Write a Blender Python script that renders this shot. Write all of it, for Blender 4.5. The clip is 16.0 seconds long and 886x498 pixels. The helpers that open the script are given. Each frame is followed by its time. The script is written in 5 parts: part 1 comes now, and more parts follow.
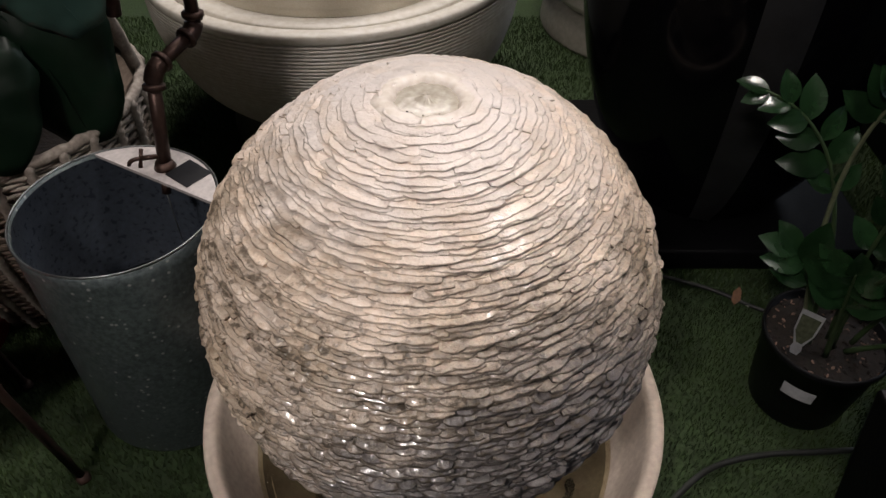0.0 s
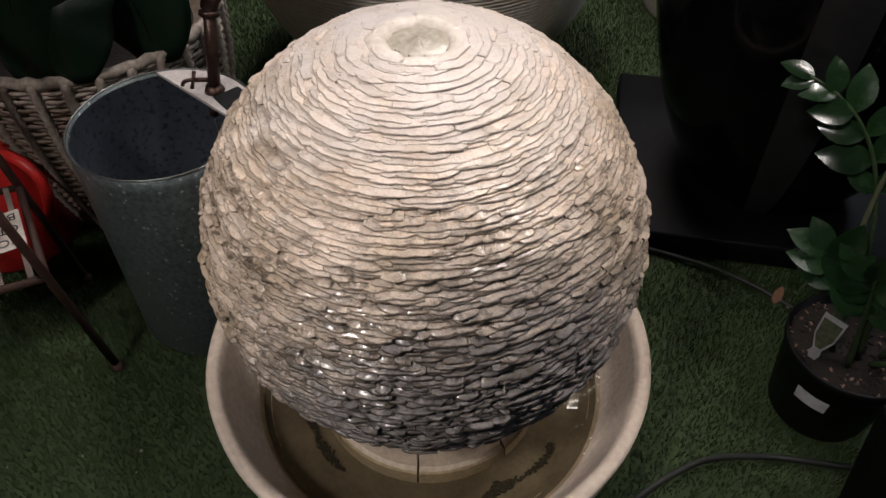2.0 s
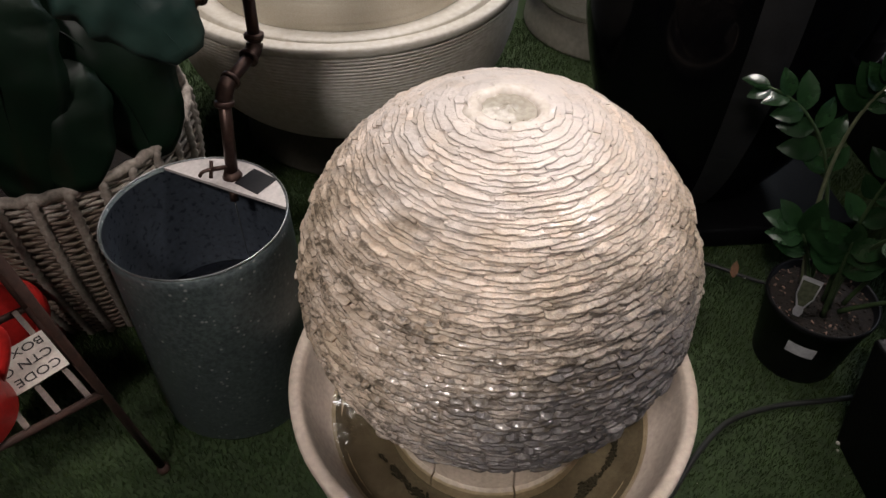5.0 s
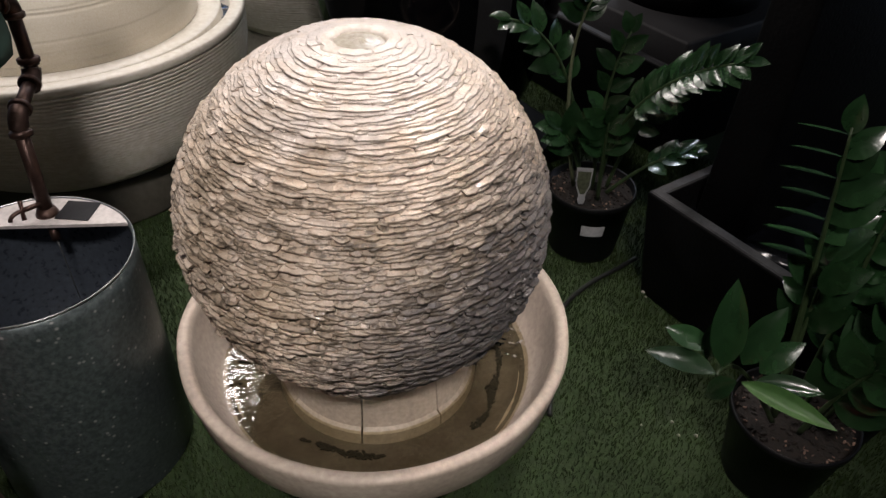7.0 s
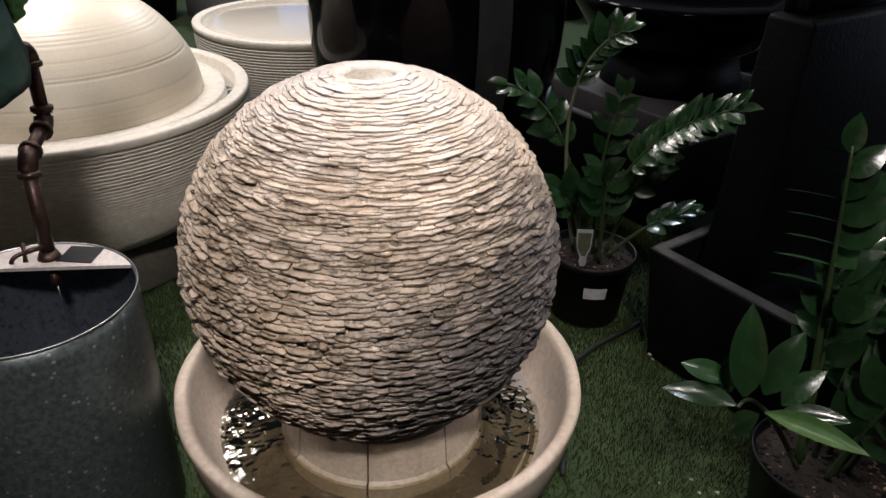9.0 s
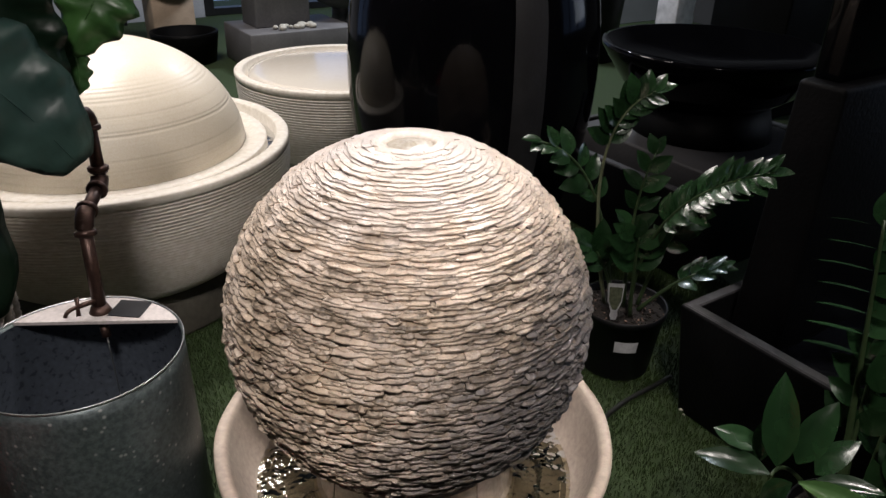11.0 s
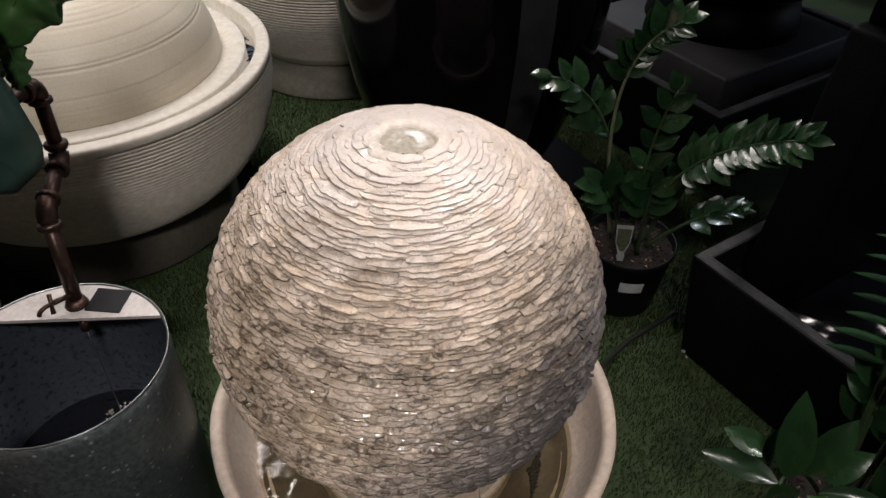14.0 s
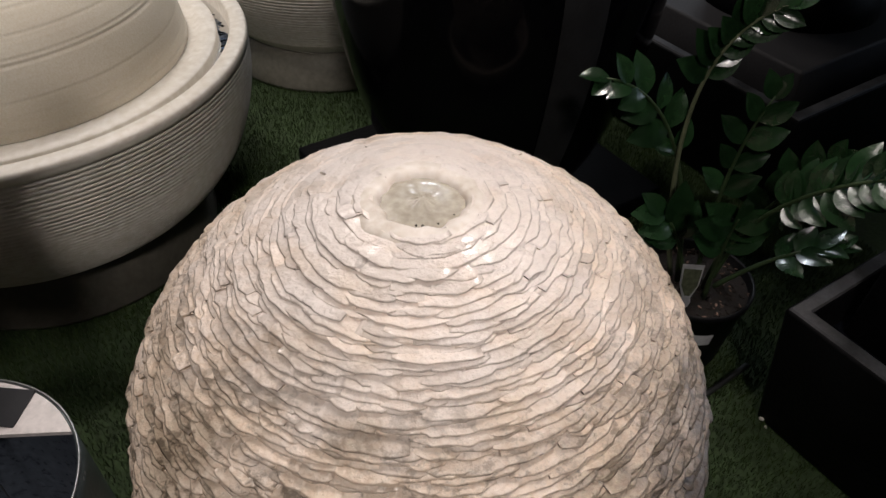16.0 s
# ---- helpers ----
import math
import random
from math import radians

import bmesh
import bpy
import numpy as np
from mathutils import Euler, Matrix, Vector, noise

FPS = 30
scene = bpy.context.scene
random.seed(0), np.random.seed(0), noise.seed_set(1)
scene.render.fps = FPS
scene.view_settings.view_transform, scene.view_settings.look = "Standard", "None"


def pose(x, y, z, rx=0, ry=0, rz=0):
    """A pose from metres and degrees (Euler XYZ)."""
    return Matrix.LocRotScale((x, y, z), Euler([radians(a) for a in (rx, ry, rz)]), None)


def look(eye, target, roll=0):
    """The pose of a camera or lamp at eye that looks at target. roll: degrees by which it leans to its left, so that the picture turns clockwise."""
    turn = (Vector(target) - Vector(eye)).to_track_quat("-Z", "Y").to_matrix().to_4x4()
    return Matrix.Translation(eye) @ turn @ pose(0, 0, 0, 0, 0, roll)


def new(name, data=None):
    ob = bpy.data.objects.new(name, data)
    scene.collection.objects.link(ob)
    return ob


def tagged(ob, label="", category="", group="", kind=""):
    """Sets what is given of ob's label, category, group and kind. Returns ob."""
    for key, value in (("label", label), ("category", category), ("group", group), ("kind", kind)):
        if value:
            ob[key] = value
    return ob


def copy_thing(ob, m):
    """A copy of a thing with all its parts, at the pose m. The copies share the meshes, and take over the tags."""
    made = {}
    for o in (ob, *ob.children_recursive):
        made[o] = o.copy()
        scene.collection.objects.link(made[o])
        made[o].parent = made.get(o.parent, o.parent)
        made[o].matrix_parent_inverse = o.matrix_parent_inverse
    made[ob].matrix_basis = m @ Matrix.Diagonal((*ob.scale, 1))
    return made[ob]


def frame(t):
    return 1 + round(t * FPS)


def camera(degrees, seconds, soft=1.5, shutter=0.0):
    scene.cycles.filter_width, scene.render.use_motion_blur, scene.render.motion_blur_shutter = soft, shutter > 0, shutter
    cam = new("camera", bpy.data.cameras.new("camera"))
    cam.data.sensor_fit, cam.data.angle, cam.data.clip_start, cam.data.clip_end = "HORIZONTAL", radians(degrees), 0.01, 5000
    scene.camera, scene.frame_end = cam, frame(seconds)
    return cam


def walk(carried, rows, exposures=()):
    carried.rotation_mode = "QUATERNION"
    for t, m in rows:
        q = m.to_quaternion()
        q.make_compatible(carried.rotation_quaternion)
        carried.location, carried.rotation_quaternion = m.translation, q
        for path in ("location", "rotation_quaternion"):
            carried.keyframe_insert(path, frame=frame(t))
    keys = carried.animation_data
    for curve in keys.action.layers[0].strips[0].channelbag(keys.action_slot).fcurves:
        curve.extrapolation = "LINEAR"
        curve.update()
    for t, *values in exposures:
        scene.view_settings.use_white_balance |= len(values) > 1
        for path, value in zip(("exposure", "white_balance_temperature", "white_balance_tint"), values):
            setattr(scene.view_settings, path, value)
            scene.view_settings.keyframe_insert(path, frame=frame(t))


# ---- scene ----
cam = camera(62.8, 16.0, soft=1.5)
METRES, EYE, TILT, LEAN, TURN = 1.9, 1.234, -44.0, 0.0, 0.0
ROWS = [
    (0.0, 0.0, 0.0, 0.0, -0.0, 0.0, 0.0),
    (0.5, 0.0327, -0.0004, -0.0056, 3.07, -0.66, -2.68),
    (1.0, 0.0599, -0.0039, -0.0123, 5.44, -1.5, -4.82),
    (1.5, 0.0815, -0.0044, -0.0122, 7.21, -2.25, -6.39),
    (2.0, 0.0865, -0.0085, -0.0123, 8.64, -2.94, -7.61),
    (2.5, 0.0657, -0.014, -0.0146, 9.74, -3.32, -8.49),
    (3.0, 0.0297, -0.0126, -0.0111, 10.41, -3.61, -8.79),
    (5.5, -0.12, -0.0883, -0.015, -8.95, 0.64, 7.44),
    (6.0, -0.1557, -0.1011, -0.0318, -14.76, 1.46, 12.16),
    (6.5, -0.2148, -0.0891, -0.0532, -22.0, 0.8, 17.82),
    (7.0, -0.2605, -0.0685, -0.0763, -27.03, -0.81, 21.5),
    (7.5, -0.2679, -0.0532, -0.1044, -29.06, -1.67, 23.01),
    (8.0, -0.2757, -0.0354, -0.1278, -29.35, -0.71, 23.24),
    (8.5, -0.2872, -0.0387, -0.1305, -28.79, 3.38, 22.96),
    (9.0, -0.2932, -0.0399, -0.1358, -27.93, 8.23, 22.38),
    (9.5, -0.2984, -0.0407, -0.1373, -27.19, 11.32, 21.9),
    (10.0, -0.3054, -0.0442, -0.1318, -26.33, 13.41, 21.32),
    (12.5, -0.2889, -0.1015, -0.0482, -25.36, 3.06, 20.67),
    (13.0, -0.2845, -0.1027, -0.0147, -25.52, -0.12, 20.76),
    (13.5, -0.2751, -0.0795, 0.0041, -25.7, -1.03, 20.96),
    (14.0, -0.2423, -0.0414, 0.0233, -26.34, -1.91, 21.34),
    (14.5, -0.2029, 0.0036, 0.0448, -26.65, -2.67, 21.65),
    (15.0, -0.1763, 0.0506, 0.0576, -26.67, -3.09, 21.67),
    (15.5, -0.161, 0.091, 0.0723, -26.21, -3.38, 21.54),
    (16.0, -0.1499, 0.123, 0.0855, -25.84, -3.66, 21.31),
]
walk(cam, [(t, pose(0, 0, EYE, TILT, LEAN, TURN) @ pose(METRES * x, METRES * y, METRES * z, 90 + pitch, roll, yaw)) for t, x, y, z, yaw, pitch, roll in ROWS],
     [(0.0, -0.36), (2.5, -0.2), (3.0, 0.04), (5.5, -0.28), (7.0, 0.0), (8.0, 0.42), (8.5, 0.44), (9.0, 0.18), (10.0, 0.28), (12.5, -0.05), (14.5, -0.27), (16.0, -0.42)])


# ---- world and light ----
world = bpy.data.worlds.new("world")
scene.world = world
world.use_nodes = True
world.node_tree.nodes["Background"].inputs[0].default_value = (0.55, 0.62, 0.75, 1)
world.node_tree.nodes["Background"].inputs[1].default_value = 0.02


def lamp(name, place, target, size, watts, colour, spread=180):
    data = bpy.data.lights.new(name, "AREA")
    data.shape, data.size, data.size_y = "RECTANGLE", size[0], size[1]
    data.energy, data.color = watts, colour
    data.spread = math.radians(spread)
    ob = new(name, data)
    ob.matrix_world = look(place, target)
    return ob


WARM = (1.0, 0.915, 0.875)
lamp("overhead_light", (1.25, 0.63, 3.05), (0.02, 0.62, 0.4), (0.35, 0.35), 2.9, WARM, 38)
# unseen fill from behind the viewer, aimed at the ball's front
lamp("overhead_light", (-0.95, -1.1, 3.0), (-0.2, 0.55, 0.4), (0.35, 0.25), 6.5, WARM, 56)
# added to brighten the near side of the dome, no lamp known there
lamp("overhead_light", (-0.35, 2.0, 3.05), (-0.3, 2.35, 0), (0.6, 0.3), 16, WARM, 90)
lamp("overhead_light", (-0.1, 3.2, 3.05), (-0.1, 3.0, 0), (1.3, 0.5), 55, WARM)
# bluish helper that lifts the shop's rear, its source is invented
lamp("overhead_light", (2.6, 4.3, 3.05), (2.6, 4.4, 0), (0.8, 0.3), 75, (0.84, 0.9, 1.0))
lamp("window_light", (5.1, -0.3, 1.5), (0, 0.9, 0.6), (1.2, 1.4), 11, (0.8, 0.88, 1.0))



# ---- materials ----
def shader(name, colour, rough=0.6, metal=0.0, dark=None, scale=20.0, contrast=0.5, fine=120.0, bump=0.2, bump_scale=None, coat=0.0, island=False, each=0.0, spec=0.5, stretch=(1, 1, 1)):
    """A surface with colour varied at two scales, uneven gloss and fine relief."""
    m = bpy.data.materials.new(name)
    m.use_nodes = True
    nt = m.node_tree
    bsdf = nt.nodes["Principled BSDF"]
    co = nt.nodes.new("ShaderNodeTexCoord")
    mp = nt.nodes.new("ShaderNodeMapping")
    mp.inputs["Scale"].default_value = stretch
    nt.links.new(co.outputs["Object"], mp.inputs[0])

    def noise_node(s, detail):
        n = nt.nodes.new("ShaderNodeTexNoise")
        n.inputs["Scale"].default_value, n.inputs["Detail"].default_value = s, detail
        nt.links.new(mp.outputs[0], n.inputs["Vector"])
        return n

    big, small = noise_node(scale, 4), noise_node(fine, 3)
    ramp = nt.nodes.new("ShaderNodeValToRGB")
    ramp.color_ramp.elements[0].position = 0.5 - 0.5 * (1 - contrast)
    ramp.color_ramp.elements[1].position = 0.5 + 0.5 * (1 - contrast)
    dk = dark or tuple(c * 0.6 for c in colour)
    ramp.color_ramp.elements[0].color, ramp.color_ramp.elements[1].color = (*dk, 1), (*colour, 1)
    nt.links.new(big.outputs[0], ramp.inputs[0])
    mix = nt.nodes.new("ShaderNodeMix")
    mix.data_type, mix.blend_type = "RGBA", "OVERLAY"
    mix.inputs[0].default_value = 0.35
    nt.links.new(ramp.outputs[0], mix.inputs[6])
    nt.links.new(small.outputs[0], mix.inputs[7])
    out = mix.outputs[2]
    if each:
        if island:
            rnd = nt.nodes.new("ShaderNodeNewGeometry").outputs["Random Per Island"]
        else:
            rnd = nt.nodes.new("ShaderNodeObjectInfo").outputs["Random"]
        rng = nt.nodes.new("ShaderNodeMapRange")
        rng.inputs[3].default_value, rng.inputs[4].default_value = 1 - each, 1 + each
        nt.links.new(rnd, rng.inputs[0])
        mul = nt.nodes.new("ShaderNodeMix")
        mul.data_type, mul.blend_type = "RGBA", "MULTIPLY"
        mul.inputs[0].default_value = 1
        nt.links.new(out, mul.inputs[6])
        nt.links.new(rng.outputs[0], mul.inputs[7])
        out = mul.outputs[2]
    nt.links.new(out, bsdf.inputs["Base Color"])
    rr = nt.nodes.new("ShaderNodeMapRange")
    rr.inputs[3].default_value, rr.inputs[4].default_value = max(0.02, rough - 0.12), min(1, rough + 0.12)
    nt.links.new(big.outputs[0], rr.inputs[0])
    nt.links.new(rr.outputs[0], bsdf.inputs["Roughness"])
    bsdf.inputs["Metallic"].default_value = metal
    bsdf.inputs["Coat Weight"].default_value = coat
    bsdf.inputs["Coat Roughness"].default_value = 0.08
    bsdf.inputs["Specular IOR Level"].default_value = spec
    if bump:
        b = nt.nodes.new("ShaderNodeBump")
        b.inputs["Strength"].default_value, b.inputs["Distance"].default_value = bump, 0.004
        src = small if bump_scale is None else noise_node(bump_scale, 4)
        nt.links.new(src.outputs[0], b.inputs["Height"])
        nt.links.new(b.outputs[0], bsdf.inputs["Normal"])
    return m


def water_shader(name, tint, ripple, size):
    """Clear water: see-through with a mirror gloss that grows to grazing."""
    m = bpy.data.materials.new(name)
    m.use_nodes = True
    nt = m.node_tree
    nt.nodes.remove(nt.nodes["Principled BSDF"])
    tr, gl, mx, fr = (nt.nodes.new(k) for k in ("ShaderNodeBsdfTransparent", "ShaderNodeBsdfGlossy", "ShaderNodeMixShader", "ShaderNodeFresnel"))
    tr.inputs[0].default_value, gl.inputs["Roughness"].default_value = (*tint, 1), 0.03
    fr.inputs[0].default_value = 1.33
    co, no, bu = (nt.nodes.new(k) for k in ("ShaderNodeTexCoord", "ShaderNodeTexNoise", "ShaderNodeBump"))
    no.inputs["Scale"].default_value, no.inputs["Detail"].default_value = size, 2
    bu.inputs["Strength"].default_value, bu.inputs["Distance"].default_value = ripple, 0.01
    nt.links.new(co.outputs["Object"], no.inputs["Vector"])
    nt.links.new(no.outputs[0], bu.inputs["Height"])
    nt.links.new(bu.outputs[0], gl.inputs["Normal"])
    nt.links.new(bu.outputs[0], fr.inputs["Normal"])
    nt.links.new(fr.outputs[0], mx.inputs[0])
    nt.links.new(tr.outputs[0], mx.inputs[1])
    nt.links.new(gl.outputs[0], mx.inputs[2])
    nt.links.new(mx.outputs[0], nt.nodes["Material Output"].inputs[0])
    return m


def slate_shader(name, island):
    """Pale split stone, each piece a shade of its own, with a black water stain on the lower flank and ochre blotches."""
    m = shader(name, (0.80, 0.675, 0.58), 0.38, dark=(0.58, 0.46, 0.34), scale=9, contrast=0.5, fine=150, bump=0.6, bump_scale=150, coat=0.22, island=island, each=0.3)
    nt = m.node_tree
    bsdf = nt.nodes["Principled BSDF"]
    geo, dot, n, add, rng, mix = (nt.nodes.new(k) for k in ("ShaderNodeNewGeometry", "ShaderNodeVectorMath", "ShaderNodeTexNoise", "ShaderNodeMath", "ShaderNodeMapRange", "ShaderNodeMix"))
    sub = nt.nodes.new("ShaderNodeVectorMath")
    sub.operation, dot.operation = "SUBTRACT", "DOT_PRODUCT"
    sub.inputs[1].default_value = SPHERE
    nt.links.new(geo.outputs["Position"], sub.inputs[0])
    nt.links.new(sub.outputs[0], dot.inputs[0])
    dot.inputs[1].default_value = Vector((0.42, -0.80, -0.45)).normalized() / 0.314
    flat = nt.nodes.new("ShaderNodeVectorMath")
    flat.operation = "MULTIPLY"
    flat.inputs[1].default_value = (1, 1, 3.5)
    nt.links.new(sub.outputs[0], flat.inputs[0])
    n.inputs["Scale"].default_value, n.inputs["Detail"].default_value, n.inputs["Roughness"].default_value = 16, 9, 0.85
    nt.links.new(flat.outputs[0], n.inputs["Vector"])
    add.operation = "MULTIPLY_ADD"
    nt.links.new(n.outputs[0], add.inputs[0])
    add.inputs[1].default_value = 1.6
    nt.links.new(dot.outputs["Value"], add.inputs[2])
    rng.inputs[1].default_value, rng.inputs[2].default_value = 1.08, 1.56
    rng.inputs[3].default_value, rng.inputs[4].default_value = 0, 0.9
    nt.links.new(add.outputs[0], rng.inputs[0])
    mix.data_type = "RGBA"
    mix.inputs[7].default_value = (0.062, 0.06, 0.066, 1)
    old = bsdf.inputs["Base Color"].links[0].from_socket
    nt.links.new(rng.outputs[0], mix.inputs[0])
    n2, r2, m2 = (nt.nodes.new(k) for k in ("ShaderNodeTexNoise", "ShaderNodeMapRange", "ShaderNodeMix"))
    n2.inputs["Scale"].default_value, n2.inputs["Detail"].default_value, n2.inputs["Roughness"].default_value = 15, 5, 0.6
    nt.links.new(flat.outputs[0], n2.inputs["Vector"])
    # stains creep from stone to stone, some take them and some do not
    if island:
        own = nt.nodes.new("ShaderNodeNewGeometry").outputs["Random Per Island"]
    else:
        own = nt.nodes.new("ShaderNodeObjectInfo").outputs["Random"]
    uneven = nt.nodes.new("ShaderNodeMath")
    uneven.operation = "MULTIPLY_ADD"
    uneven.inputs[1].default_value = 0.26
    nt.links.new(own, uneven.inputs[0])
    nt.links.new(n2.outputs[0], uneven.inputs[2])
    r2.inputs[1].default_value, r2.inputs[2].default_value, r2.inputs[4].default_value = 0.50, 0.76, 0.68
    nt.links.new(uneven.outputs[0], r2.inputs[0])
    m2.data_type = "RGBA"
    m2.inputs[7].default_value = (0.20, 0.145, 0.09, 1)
    # the blotches fade out towards the crown
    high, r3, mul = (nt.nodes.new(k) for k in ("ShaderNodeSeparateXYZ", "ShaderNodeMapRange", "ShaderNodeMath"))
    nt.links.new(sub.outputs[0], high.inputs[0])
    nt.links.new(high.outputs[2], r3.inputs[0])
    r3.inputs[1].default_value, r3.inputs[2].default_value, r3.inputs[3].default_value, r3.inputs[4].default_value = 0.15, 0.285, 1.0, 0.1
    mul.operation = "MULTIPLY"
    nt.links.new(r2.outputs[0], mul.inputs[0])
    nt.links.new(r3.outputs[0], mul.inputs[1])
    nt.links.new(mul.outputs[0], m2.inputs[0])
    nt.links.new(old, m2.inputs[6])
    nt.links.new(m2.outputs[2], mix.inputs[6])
    # small dark specks, thickest where the stains are, fewer towards the crown
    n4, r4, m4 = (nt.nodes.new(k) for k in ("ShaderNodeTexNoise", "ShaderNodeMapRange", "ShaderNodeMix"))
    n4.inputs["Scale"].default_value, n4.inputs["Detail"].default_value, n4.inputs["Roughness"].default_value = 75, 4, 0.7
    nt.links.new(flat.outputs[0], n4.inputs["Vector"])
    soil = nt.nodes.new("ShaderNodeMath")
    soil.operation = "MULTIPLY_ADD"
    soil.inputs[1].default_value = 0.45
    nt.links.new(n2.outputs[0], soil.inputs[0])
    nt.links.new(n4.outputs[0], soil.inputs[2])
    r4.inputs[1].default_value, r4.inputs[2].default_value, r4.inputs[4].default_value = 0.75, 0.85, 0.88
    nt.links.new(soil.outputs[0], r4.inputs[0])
    thinned = nt.nodes.new("ShaderNodeMath")
    thinned.operation = "MULTIPLY"
    nt.links.new(r4.outputs[0], thinned.inputs[0])
    nt.links.new(r3.outputs[0], thinned.inputs[1])
    nt.links.new(thinned.outputs[0], m4.inputs[0])
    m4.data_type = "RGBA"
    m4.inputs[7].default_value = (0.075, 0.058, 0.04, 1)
    # paler colour round the crown, with an uneven noisy edge
    n5, a5, r5, m5 = (nt.nodes.new(k) for k in ("ShaderNodeTexNoise", "ShaderNodeMath", "ShaderNodeMapRange", "ShaderNodeMix"))
    n5.inputs["Scale"].default_value, n5.inputs["Detail"].default_value = 22, 5
    nt.links.new(sub.outputs[0], n5.inputs["Vector"])
    a5.operation = "MULTIPLY_ADD"
    a5.inputs[1].default_value = 0.22
    nt.links.new(n5.outputs[0], a5.inputs[0])
    nt.links.new(high.outputs[2], a5.inputs[2])
    r5.inputs[1].default_value, r5.inputs[2].default_value, r5.inputs[4].default_value = 0.33, 0.42, 0.75
    nt.links.new(a5.outputs[0], r5.inputs[0])
    m5.data_type = "RGBA"
    m5.inputs[7].default_value = (0.81, 0.745, 0.705, 1)
    nt.links.new(r5.outputs[0], m5.inputs[0])
    nt.links.new(mix.outputs[2], m5.inputs[6])
    nt.links.new(m5.outputs[2], m4.inputs[6])
    nt.links.new(m4.outputs[2], bsdf.inputs["Base Color"])
    return m


SPHERE = (-0.018, 0.710, 0.479)
M = {}
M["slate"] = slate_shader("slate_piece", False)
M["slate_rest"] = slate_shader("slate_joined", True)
M["mortar"] = shader("mortar", (0.045, 0.033, 0.022), 0.9, scale=30)
M["cap"] = shader("cap_render", (0.80, 0.73, 0.67), 0.45, dark=(0.55, 0.48, 0.40), scale=40, bump=0.3, bump_scale=60)
M["bowl"] = shader("bowl_cement", (0.60, 0.51, 0.43), 0.55, dark=(0.46, 0.38, 0.31), scale=6, fine=90, bump=0.25, bump_scale=70)
M["bowl_wet"] = shader("bowl_wet_floor", (0.20, 0.17, 0.14), 0.35, dark=(0.08, 0.066, 0.052), scale=14, bump=0.2)
M["pedestal"] = shader("pedestal_cement", (0.50, 0.425, 0.34), 0.5, dark=(0.36, 0.30, 0.23), scale=8, bump=0.2)
M["disc_wet"] = shader("wet_disc", (0.66, 0.61, 0.53), 0.2, dark=(0.60, 0.55, 0.47), scale=3, fine=300, bump=0.06, bump_scale=30, coat=0.8)
M["sand"] = shader("sand_stone", (0.60, 0.46, 0.34), 0.6, scale=6, bump=0.2)
M["murk"] = shader("murky_water", (0.46, 0.42, 0.35), 0.2, dark=(0.36, 0.32, 0.26), scale=60, bump=0.3, bump_scale=50)
M["algae"] = shader("algae", (0.03, 0.026, 0.018), 0.8, scale=80, bump=0.8)
M["water"] = water_shader("basin_water", (0.80, 0.77, 0.66), 0.5, 26)
M["dark_water"] = shader("dark_water", (0.012, 0.014, 0.02), 0.06, scale=60, bump=0.06, bump_scale=14, spec=0.6)
M["zinc"] = shader("galvanised_zinc", (0.125, 0.152, 0.155), 0.42, metal=0.5, dark=(0.075, 0.095, 0.098), scale=110, contrast=0.75, fine=260, bump=0.1)
def flecked(m):
    """Small pale drops of lime scattered over the metal."""
    nt = m.node_tree
    bsdf = nt.nodes["Principled BSDF"]
    old = bsdf.inputs["Base Color"].links[0].from_socket
    tc, vo, lt, pick, both, mix = (nt.nodes.new(k) for k in ("ShaderNodeTexCoord", "ShaderNodeTexVoronoi", "ShaderNodeMapRange", "ShaderNodeMath", "ShaderNodeMath", "ShaderNodeMix"))
    vo.inputs["Scale"].default_value = 62
    nt.links.new(tc.outputs["Object"], vo.inputs["Vector"])
    nt.links.new(vo.outputs["Distance"], lt.inputs[0])
    lt.inputs[1].default_value, lt.inputs[2].default_value, lt.inputs[3].default_value, lt.inputs[4].default_value = 0.10, 0.22, 0.8, 0.0
    pick.operation, both.operation = "GREATER_THAN", "MULTIPLY"
    nt.links.new(vo.outputs["Color"], pick.inputs[0])
    pick.inputs[1].default_value = 0.5
    nt.links.new(lt.outputs[0], both.inputs[0])
    nt.links.new(pick.outputs[0], both.inputs[1])
    mix.data_type = "RGBA"
    mix.inputs[7].default_value = (0.42, 0.43, 0.42, 1)
    nt.links.new(both.outputs[0], mix.inputs[0])
    nt.links.new(old, mix.inputs[6])
    nt.links.new(mix.outputs[2], bsdf.inputs["Base Color"])


flecked(M["zinc"])
M["liner"] = shader("liner", (0.05, 0.06, 0.075), 0.3, dark=(0.025, 0.03, 0.04), scale=90, contrast=0.6, bump=0.15)
M["zinc_rim"] = shader("zinc_rim", (0.32, 0.33, 0.33), 0.35, metal=0.9, bump=0.05)
M["marble"] = shader("marble", (0.52, 0.48, 0.46), 0.35, dark=(0.40, 0.36, 0.35), scale=18, contrast=0.3, bump=0.05)
M["black_tile"] = shader("black_tile", (0.012, 0.012, 0.014), 0.6, bump=0.05, spec=0.2)
M["bronze"] = shader("bronze_pipe", (0.085, 0.05, 0.04), 0.42, metal=0.75, dark=(0.05, 0.03, 0.025), scale=40, bump=0.2)
M["cream"] = shader("cream_concrete", (0.66, 0.62, 0.55), 0.5, dark=(0.56, 0.52, 0.45), scale=3, fine=60, bump=0.15, bump_scale=60)
# two darker creams with the shade under the bowls mixed into the colour
M["cream_half_shade"] = shader("cream_half_shade", (0.32, 0.30, 0.25), 0.6, dark=(0.20, 0.185, 0.15), scale=5, fine=60, bump=0.2)
